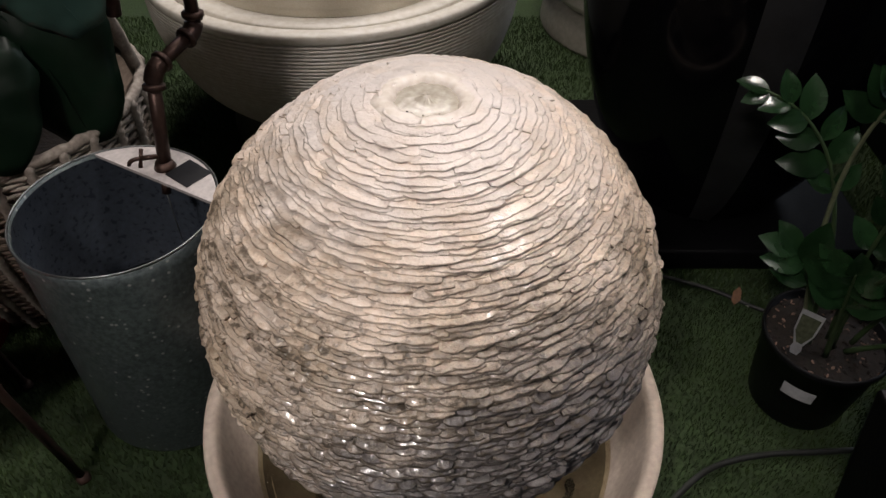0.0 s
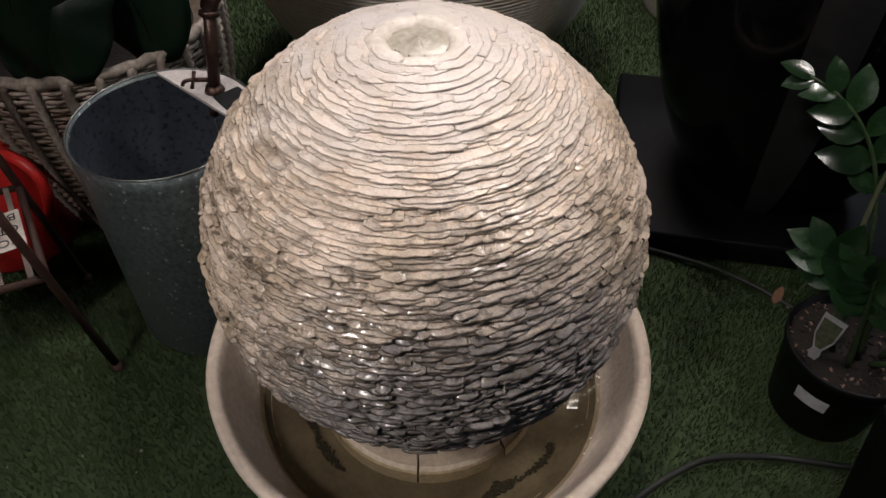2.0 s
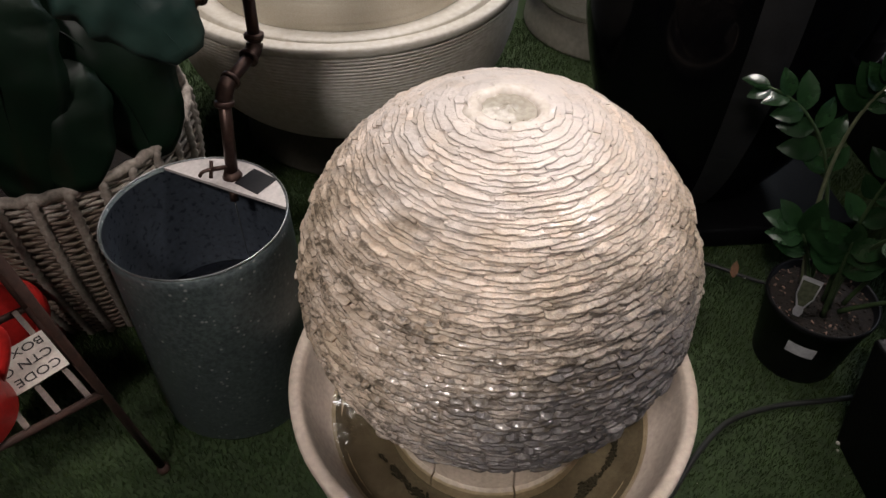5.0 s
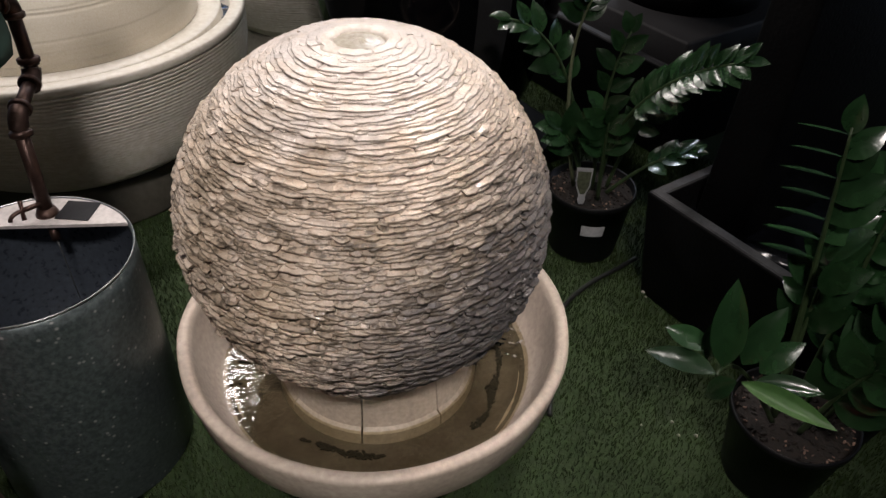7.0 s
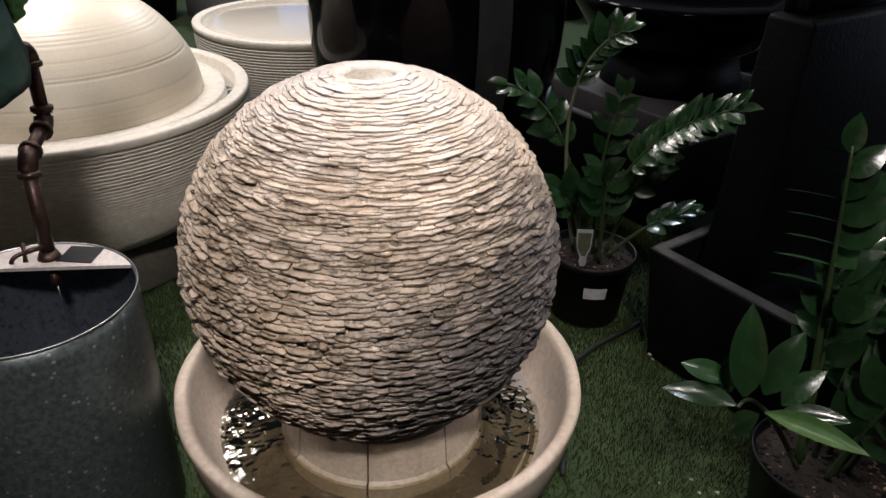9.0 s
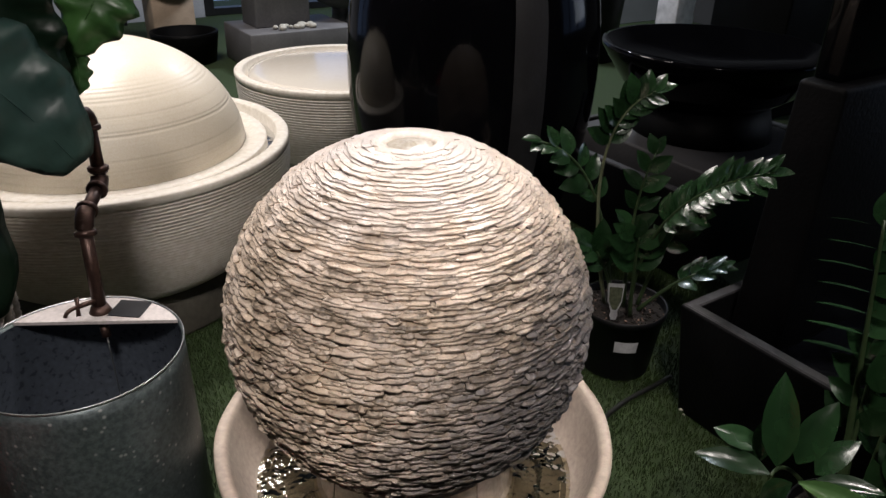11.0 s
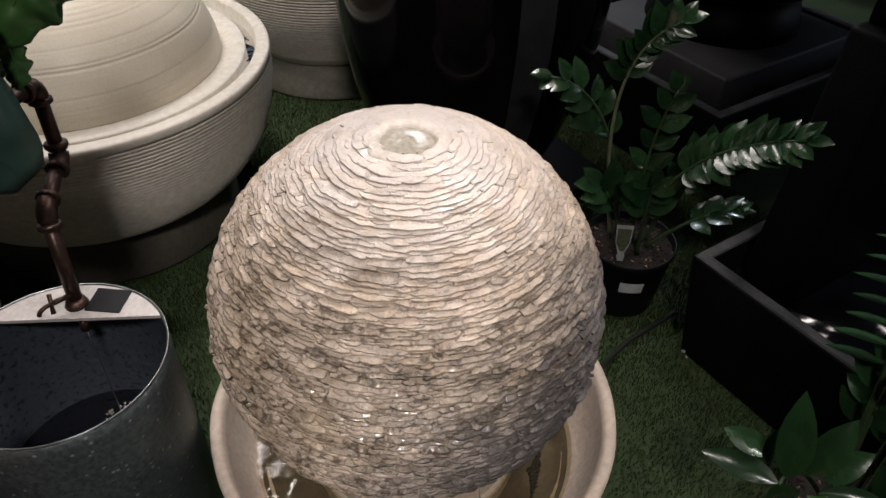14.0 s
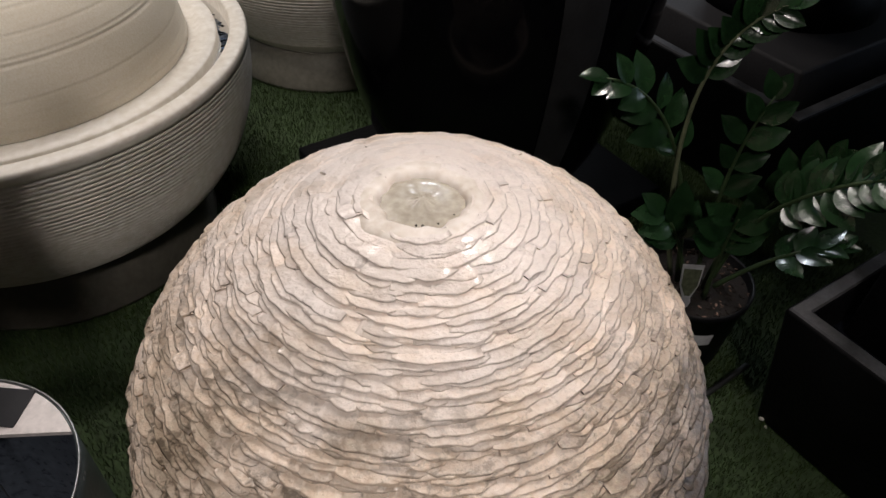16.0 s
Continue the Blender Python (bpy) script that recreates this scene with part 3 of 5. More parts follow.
# ---- the zinc tub with the tap ----
def zinc_tub():
    root = thing("tub_fountain", (-0.530, 0.893, 0), "tall galvanised zinc tub with marble ledge and bronze tap pipe", "fountain")
    prof = [(0.0, 0.0), (0.168, 0.0), (0.170, 0.004), (0.163, 0.44), (0.162, 0.468), (0.1595, 0.468), (0.1595, 0.43), (0.157, 0.01), (0.0, 0.008)]
    part("tub", lathe(prof, 80, 0.0012, 3), "zinc", root)
    part("rim", lathe([(0.1640, 0.4695), (0.1625, 0.4715), (0.1608, 0.4695), (0.1625, 0.4665)], 80, closed=True), "zinc_rim", root, "thin bright rolled rim")
    ob = part("water", lathe([(0.0, 0.0), (0.08, 0.0), (0.1555, 0.0)], 64), "dark_water", root, "dark water low in the tub")
    ob.location.z = 0.20
    # inner wall as a surface of its own, darker than the outside
    part("liner", lathe([(0.1590, 0.462), (0.1575, 0.43), (0.1545, 0.02), (0.0, 0.018)], 72), "liner", root, "dark blue-black inner wall")
    # marble ledge: the segment beyond a chord
    a0, a1 = 0.03, 2.10
    bm = bmesh.new()
    pts = [(0.159 * math.cos(a0 + (a1 - a0) * i / 28), 0.159 * math.sin(a0 + (a1 - a0) * i / 28)) for i in range(29)]
    top = [bm.verts.new((x, y, 0.470)) for x, y in pts]
    low = [bm.verts.new((x, y, 0.464)) for x, y in pts]
    bm.faces.new(top)
    bm.faces.new(low[::-1])
    for i in range(29):
        j = (i + 1) % 29
        bm.faces.new((top[i], low[i], low[j], top[j]))
    part("ledge", bm, "marble", root, "white veined marble ledge", smooth=False)
    bm = box(bmesh.new(), (-0.029, -0.026, 0), (0.029, 0.026, 0.0015), 0.0004)
    ob = part("black_plate", bm, "black_tile", root, "black square plate")
    ob.matrix_basis = pose(0.098, 0.082, 0.4705, 0, 0, -38)
    # pipe
    off = Vector((-0.530, 0.893, 0))
    P = [Vector(p) - off for p in ((-0.477, 0.995, 0.470), (-0.469, 1.040, 0.628), (-0.418, 1.140, 0.650), (-0.416, 1.155, 0.775), (-0.500, 1.065, 0.785), (-0.508, 1.058, 0.715))]
    for i in range(5):
        part("pipe", tube(bmesh.new(), [P[i], P[i + 1]], 0.0115, 14), "bronze", root)
    for i in range(1, 5):
        a, b, c = P[i - 1], P[i], P[i + 1]
        d1, d2 = (a - b).normalized(), (c - b).normalized()
        ang = arc(b + d1 * 0.022, b, b + d2 * 0.022, 8)
        part("elbow", tube(bmesh.new(), ang, 0.0155, 16), "bronze", root, "bronze elbow fitting")
        for d in (d1, d2):
            part("collar", tube(bmesh.new(), [b + d * 0.020, b + d * 0.022, b + d * 0.029, b + d * 0.031], [0.0155, 0.0185, 0.0185, 0.0155], 16), "bronze", root)
    part("flange", lathe([(0.0, 0.012), (0.014, 0.012), (0.017, 0.004), (0.019, 0.0), (0.0, 0.0)], 20), "bronze", root).location = P[0]
    # outlet stub under the ledge, the thin stream and its splash
    s0 = Vector((0.052, 0.078, 0.452))
    part("outlet", tube(bmesh.new(), [s0 + Vector((0, 0.01, 0)), s0 + Vector((0, 0, -0.022))], 0.008, 12), "bronze", root)
    part("stream", tube(bmesh.new(), [s0 + Vector((0, -0.004 * k / 6, -0.02 - 0.23 * k / 6)) for k in range(7)], [0.0016, 0.0012, 0.0010, 0.0009, 0.0009, 0.0010, 0.0016], 10), "zinc_rim", root, "thin stream of falling water")
    rnd = random.Random(6)
    bm = bmesh.new()
    for _ in range(60):
        a, r = rnd.uniform(0, 6.28), 0.03 * math.sqrt(rnd.random())
        bmesh.ops.create_icosphere(bm, subdivisions=1, radius=rnd.uniform(0.0012, 0.003), matrix=pose(s0.x + r * math.cos(a), s0.y - 0.004 + r * math.sin(a), 0.201 + rnd.uniform(0, 0.008)))
    tagged(part("splash", bm, "cap", root, "white splash of drops"), kind="stuff")
    # tap handle beside the pipe
    h = P[0] + Vector((-0.004, 0.0, 0.022))
    part("tap_spindle", tube(bmesh.new(), [h, h + Vector((-0.030, -0.006, 0.0))], 0.0045, 10), "bronze", root)
    e = h + Vector((-0.030, -0.006, 0))
    part("tap_handle", tube(bmesh.new(), [e + Vector((-0.002, -0.008, -0.014)), e, e + Vector((0.002, 0.008, 0.014))], [0.004, 0.003, 0.004], 8), "bronze", root)
    part("tap_nozzle", tube(bmesh.new(), arc(e, e + Vector((-0.02, -0.004, 0)), e + Vector((-0.022, -0.004, -0.012)), 6), 0.0038, 8), "bronze", root)
    return root


zinc_tub()


# ---- large ribbed bowls ----
def ribs(hull, n, depth, top, fade):
    """Thin turned grooves cut into a hull of (radius, height) points from the height top downwards, shallower towards fade."""
    pts = [Vector((r, z)) for r, z in hull]
    run = [0.0]
    for p, q in zip(pts, pts[1:]):
        run.append(run[-1] + (q - p).length)

    def at(d):
        for k in range(len(run) - 1):
            if d <= run[k + 1]:
                return pts[k].lerp(pts[k + 1], (d - run[k]) / (run[k + 1] - run[k]))
        return pts[-1]

    out, rnd = [], random.Random(n)
    for i in range(n):
        sunk = rnd.uniform(0.7, 1.2)
        for u, s in ((0.0, 1), (0.32, 1), (0.37, 0), (0.96, 0)):
            p = at(run[-1] * (i + u) / n)
            keep = max(0.0, min(1.0, (p.y - fade) / (top - fade)))
            out.append((p.x - depth * s * sunk * keep ** 0.5, p.y))
    return out


def hull_curve(pts, steps=5):
    """A smooth curve through (radius, height) points."""
    out = []
    for i in range(len(pts) - 1):
        p0, p1, p2, p3 = (Vector(pts[max(0, min(len(pts) - 1, i + d))]) for d in (-1, 0, 1, 2))
        for k in range(steps):
            t = k / steps
            p = 0.5 * (2 * p1 + (p2 - p0) * t + (2 * p0 - 5 * p1 + 4 * p2 - p3) * t * t + (3 * p1 - p0 - 3 * p2 + p3) * t ** 3)
            out.append((p.x, p.y))
    return out + [tuple(pts[-1])]


def ribbed_bowl():
    root = thing("dome_fountain", (-0.285, 1.910, 0), "large cream ribbed bowl fountain with a wet domed ball in it", "fountain")
    hull = hull_curve([(0.285, 0.115), (0.35, 0.142), (0.415, 0.193), (0.462, 0.26), (0.49, 0.335), (0.505, 0.41), (0.508, 0.487)])
    body = [(0.0, 0.11), (0.25, 0.11)] + ribs(hull, 50, 0.0075, 0.34, 0.17)
    body += [(0.509, 0.492), (0.507, 0.500), (0.503, 0.504), (0.474, 0.504), (0.470, 0.500), (0.468, 0.44), (0.40, 0.40), (0.0, 0.40)]
    part("bowl", lathe(body, 120), "cream", root)
    # foot takes a dark colour in place of the bowl's shade
    part("foot", lathe([(0.0, 0.0), (0.352, 0.0), (0.355, 0.01), (0.336, 0.118), (0.325, 0.128), (0.0, 0.128)], 80), "cream_shade", root, "cream foot coloured dark for the shade under the bowl")
    part("ring", lathe([(0.36, 0.40), (0.442, 0.40), (0.442, 0.488), (0.438, 0.492), (0.405, 0.492), (0.395, 0.485), (0.36, 0.485)], 96, closed=True), "cream", root, "pale collar round the dome")
    dome = []
    turn = random.Random(12)
    for i in range(181):
        t = i / 180 * math.pi / 2
        groove = (-0.0009 if turn.random() < 0.16 else 0.0004 * turn.random()) * (1.0 if i < 110 else 0.4)
        dome.append(((0.380 + groove) * math.cos(t) ** 0.95, 0.47 + 0.318 * math.sin(t)))
    dome.append((0.0, 0.788))
    part("dome", lathe(dome, 120, 0.002, 7), "cream_wet", root, "smooth wet cream dome")
    part("spout_bubble", lathe([(0.045, 0.782), (0.034, 0.790), (0.022, 0.797), (0.011, 0.806), (0.0, 0.808)], 24, 0.006, 3), "disc_wet", root, "low bubble of welling water")
    root.scale = (0.97, 0.97, 0.97)
    part("water", lathe([(0.44, 0.0), (0.47, 0.0)], 96), "water", root).location.z = 0.465


ribbed_bowl()


def second_bowl():
    root = thing("bowl_fountain", (0.700, 2.470, 0), "cream ribbed bowl brimming with pale water", "fountain")
    hull = hull_curve([(0.25, 0.085), (0.31, 0.12), (0.355, 0.18), (0.388, 0.25), (0.412, 0.34), (0.421, 0.447)])
    body = [(0.0, 0.08), (0.22, 0.08)] + ribs(hull, 40, 0.0065, 0.34, 0.15)
    body += [(0.423, 0.452), (0.423, 0.464), (0.419, 0.468), (0.392, 0.468), (0.388, 0.464), (0.386, 0.43), (0.0, 0.42)]
    part("bowl", lathe(body, 96), "cream", root)
    # same for this foot, its shade is painted in, only milder
    part("foot", lathe([(0.0, 0.0), (0.345, 0.0), (0.348, 0.01), (0.335, 0.10), (0.31, 0.115), (0.0, 0.115)], 64), "cream_half_shade", root, "pale foot coloured dimmer for the shade under the bowl")
    part("inner_disc", lathe([(0.0, 0.463), (0.34, 0.461), (0.368, 0.456), (0.372, 0.43), (0.0, 0.43)], 80), "disc_wet", root, "pale disc under a film of water")


second_bowl()


def black_urn():
    root = thing("black_urn", (0.655, 1.495, 0), "large glossy black egg-shaped urn with a matte upright band", "urn")
    prof = [(0.0, 0.06), (0.16, 0.06), (0.20, 0.09), (0.27, 0.22), (0.325, 0.40), (0.355, 0.58), (0.357, 0.74), (0.338, 0.90), (0.28, 1.04), (0.21, 1.15), (0.15, 1.20), (0.14, 1.22), (0.125, 1.22), (0.12, 1.18), (0.0, 1.16)]
    # smooth the egg
    fine = []
    for i in range(len(prof) - 1):
        for k in range(4):
            p0, p1, p2, p3 = (prof[max(0, min(len(prof) - 1, i + d))] for d in (-1, 0, 1, 2))
            t = k / 4
            fine.append(tuple(max(0.0, 0.5 * (2 * p1[c] + (p2[c] - p0[c]) * t + (2 * p0[c] - 5 * p1[c] + 4 * p2[c] - p3[c]) * t * t + (3 * p1[c] - p0[c] - 3 * p2[c] + p3[c]) * t ** 3)) for c in (0, 1)))
    fine.append(prof[-1])
    part("body", lathe(fine, 96), "black_gloss", root)
    # band: a strip that hugs the body
    bm = bmesh.new()
    cols = []
    for k in range(7):
        a = -1.90 + 0.25 * k / 6
        cols.append([bm.verts.new(((r + 0.004) * math.cos(a), (r + 0.004) * math.sin(a), z)) for r, z in fine if r > 0.15 and z < 1.15])
    for c, d in zip(cols, cols[1:]):
        for j in range(len(c) - 1):
            bm.faces.new((c[j], d[j], d[j + 1], c[j + 1]))
    part("band", bm, "band", root, "matte dark grey band")
    bm = box(bmesh.new(), (-0.36, -0.29, 0), (0.36, 0.36, 0.062), 0.008)
    part("plinth", bm, "black_stone", root, "low square black plinth")


black_urn()


def trough(place, size, name, label, filled=True):
    root = thing(name, place, label, "fountain")
    w, d, h = size
    t = 0.035
    bm = bmesh.new()
    lo = [(0.03, 0.03, 0), (w - 0.03, 0.03, 0), (w - 0.03, d - 0.03, 0), (0.03, d - 0.03, 0)]
    hi = [(0, 0, h), (w, 0, h), (w, d, h), (0, d, h)]
    ih = [(t, t, h), (w - t, t, h), (w - t, d - t, h), (t, d - t, h)]
    il = [(t + 0.02, t + 0.02, h - 0.12), (w - t - 0.02, t + 0.02, h - 0.12), (w - t - 0.02, d - t - 0.02, h - 0.12), (t + 0.02, d - t - 0.02, h - 0.12)]
    loops = [[bm.verts.new(p) for p in q] for q in (lo, hi, ih, il)]
    bm.faces.new(loops[0][::-1])
    bm.faces.new(loops[3])
    for a, b in zip(loops, loops[1:]):
        for i in range(4):
            bm.faces.new((a[i], a[(i + 1) % 4], b[(i + 1) % 4], b[i]))
    bmesh.ops.bevel(bm, geom=bm.edges[:], offset=0.007, segments=2, affect="EDGES", profile=0.5)
    part("basin", bm, "black_stone", root)
    bm = bmesh.new()
    rims = [[bm.verts.new((x, y, z)) for x, y in ((e, e), (w - e, e), (w - e, d - e), (e, d - e))] for e, z in ((0.005, h - 0.001), (0.008, h + 0.003), (t - 0.006, h + 0.003), (t - 0.003, h - 0.001))]
    for a, b in zip(rims, rims[1:]):
        for i in range(4):
            bm.faces.new((a[i], a[(i + 1) % 4], b[(i + 1) % 4], b[i]))
    part("rim", bm, "worn_stone", root, "grey worn rim", smooth=False)
    if filled:
        ob = part("water", box(bmesh.new(), (t + 0.006, t + 0.006, 0), (w - t - 0.006, d - t - 0.006, 0.002)), "dark_water", root)
        ob.location.z = h - 0.07
    return root


water_wall = trough((0.672, 0.02, 0), (0.72, 0.64, 0.30), "water_wall", "black stone water wall standing in a rectangular trough")


def slab():
    bm = bmesh.new()
    base = [(0.11, 0.45, 0.19), (0.66, 0.45, 0.19), (0.66, 0.58, 0.19), (0.11, 0.58, 0.19)]
    top = [(0.135, 0.47, 0.82), (0.64, 0.47, 0.82), (0.64, 0.57, 0.82), (0.135, 0.57, 0.82)]
    a, b = [bm.verts.new(p) for p in base], [bm.verts.new(p) for p in top]
    bm.faces.new(a[::-1])
    bm.faces.new(b)
    for i in range(4):
        bm.faces.new((a[i], a[(i + 1) % 4], b[(i + 1) % 4], b[i]))
    bmesh.ops.bevel(bm, geom=bm.edges[:], offset=0.012, segments=3, affect="EDGES", profile=0.5)
    part("slab", bm, "black_stone", water_wall, "tall tapered black slab, wet along the top")
    part("upper_slab", box(bmesh.new(), (0.165, 0.50, 0.818), (0.61, 0.56, 1.35), 0.008), "black_gloss", water_wall)


slab()

rear = trough((1.19, 1.02, 0), (0.95, 0.85, 0.30), "rear_trough", "black stone trough with a wide black bowl on a block", False)
part("block", box(bmesh.new(), (0.16, 0.12, 0.18), (0.82, 0.74, 0.325), 0.01), "dark_stone", rear, "dark grey stone block")
part("stem", lathe([(0.0, 0.0), (0.26, 0.0), (0.25, 0.05), (0.23, 0.12), (0.0, 0.12)], 40), "black_stone", rear).location = (0.52, 0.45, 0.323)
part("bowl", lathe([(0.0, 0.0), (0.22, 0.0), (0.31, 0.06), (0.375, 0.15), (0.40, 0.19), (0.40, 0.205), (0.385, 0.205), (0.33, 0.16), (0.0, 0.12)], 64), "black_gloss", rear, "wide shallow glossy black bowl").location = (0.52, 0.45, 0.44)


# ---- potted zz plants ----
def leaflet_mesh(length, width, fold, curl):
    bm = bmesh.new()
    n = 7
    prof = (0.08, 0.60, 0.91, 1.0, 0.97, 0.80, 0.47, 0.0)
    rows = []
    for i in range(n + 1):
        u = i / n
        x, z = length * u, -curl * length * u * u
        half = width / 2 * prof[i]
        rows.append([bm.verts.new((x, -half, z + fold * half)), bm.verts.new((x, -half * 0.5, z + fold * half * 0.4)), bm.verts.new((x, 0, z)), bm.verts.new((x, half * 0.5, z + fold * half * 0.4)), bm.verts.new((x, half, z + fold * half))] if half > 1e-5 else [bm.verts.new((x, 0, z))])
    for a, b in zip(rows, rows[1:]):
        if len(b) == 1:
            for j in range(4):
                bm.faces.new((a[j], a[j + 1], b[0]))
        else:
            for j in range(4):
                bm.faces.new((a[j], a[j + 1], b[j + 1], b[j]))
    me = bpy.data.meshes.new("leaflet")
    me["long"], me["wide"] = length, width
    bm.to_mesh(me)
    bm.free()
    me.shade_smooth()
    me.materials.append(M["leaf"])
    return me


LEAFLETS = [leaflet_mesh(0.066, 0.038, 0.22, 0.22), leaflet_mesh(0.070, 0.041, 0.16, 0.30), leaflet_mesh(0.062, 0.035, 0.30, 0.15)]
LEVEL = leaflet_mesh(0.070, 0.032, 0.10, 0.02)
YOUNG = leaflet_mesh(0.078, 0.034, 0.3, 0.15)
YOUNG.materials[0] = M["young_leaf"]


def axes(d, n):
    """A turn whose x runs along d and whose z is as near n as can be."""
    x = Vector(d).normalized()
    y = Vector(n).cross(x)
    y.normalize()
    z = x.cross(y)
    return Matrix((x, y, z)).transposed().to_4x4()


def zz_stem(root, base, bend, tip, pairs, rnd, normal=(0, -0.3, 1), start=0.35, size=1.0, splay=58, young=0, thick=0.0045, edge=False, bark="stem", calm=1.0):
    pts = arc(base, bend, tip, 16)
    part("stalk", tube(bmesh.new(), pts, [thick * (1.25 - 0.9 * i / 16) for i in range(17)], 8), bark, root)
    for k in range(pairs):
        u = start + (0.98 - start) * k / max(1, pairs - 1)
        i = min(15, int(u * 16))
        p = pts[i].lerp(pts[i + 1], u * 16 - i) if i < 16 else pts[16]
        d = (pts[min(i + 1, 16)] - pts[max(0, i - 1)]).normalized()
        nn = Vector(normal)
        side = d.cross(nn).normalized()
        upn = side.cross(d).normalized()
        for s in (-1, 1):
            if k == pairs - 1 and s == 1:
                way = d
            else:
                ang = math.radians(splay + rnd.uniform(-14, 12) - 22 * u)
                way = d * math.cos(ang) + side * s * math.sin(ang) + upn * rnd.uniform(0.0, 0.35)
            ob = new("leaflet", YOUNG if k < young else rnd.choice(LEAFLETS))
            ob.parent = root
            sc = size * rnd.uniform(0.85, 1.12) * (1.0 - 0.25 * max(0, u - 0.8) / 0.2)
            lean = upn + (side * s * rnd.uniform(-0.5, 0.15) + Vector((rnd.uniform(-0.3, 0.3), rnd.uniform(-0.3, 0.3), rnd.uniform(-0.1, 0.3)))) * calm + Vector((0, 0, 0.45))
            if edge and s == -1:
                # this side's leaflets lie level and are seen on edge
                way, lean, sc = (side * -0.98 + d * 0.22 - nn * 0.1), Vector((0.39, 0.04, 0.92)), size * rnd.uniform(1.1, 1.3) * (1 - 0.2 * u)
                ob.data = LEVEL
            ob.matrix_basis = Matrix.Translation(p) @ axes(way, lean) @ Matrix.Diagonal((sc, sc, sc, 1))


def pot(root, r_top, r_low, h, seed):
    prof = [(0.0, 0.0), (r_low, 0.0), (r_low + 0.002, 0.006), (r_top - 0.004, h - 0.018), (r_top + 0.001, h - 0.017), (r_top + 0.002, h - 0.001), (r_top - 0.001, h), (r_top - 0.004, h - 0.003), (r_top - 0.006, h - 0.03), (0.0, h - 0.03)]
    part("pot", lathe(prof, 56), "pot", root, "black plastic nursery pot")
    rnd = random.Random(seed)
    bm = lathe([(0.0, h - 0.02), (0.04, h - 0.021), (0.08, h - 0.019), (r_top - 0.005, h - 0.022)], 40, 0.004, seed)
    for _ in range(140):
        a, r, s = rnd.uniform(0, 6.28), r_top * 0.92 * math.sqrt(rnd.random()), rnd.uniform(0.002, 0.005)
        bmesh.ops.create_icosphere(bm, subdivisions=1, radius=1, matrix=pose(r * math.cos(a), r * math.sin(a), h - 0.019, rnd.uniform(0, 90), 0, rnd.uniform(0, 180)) @ Matrix.Diagonal((s * 1.6, s, s * 0.7, 1)))
    part("potting_mix", bm, "soil", root, "brown bark potting mix")
    bm = bmesh.new()
    for _ in range(70):
        a, r, s = rnd.uniform(0, 6.28), r_top * (0.94 - 0.5 * rnd.random() ** 2), rnd.uniform(0.0012, 0.0032)
        bmesh.ops.create_icosphere(bm, subdivisions=1, radius=1, matrix=pose(r * math.cos(a), r * math.sin(a), h - 0.0165, rnd.uniform(0, 60), 0, rnd.uniform(0, 180)) @ Matrix.Diagonal((s * 1.8, s, s * 0.6, 1)))
    tagged(part("bark_litter", bm, "bark", root, "pale bark chips", smooth=False), kind="stuff")


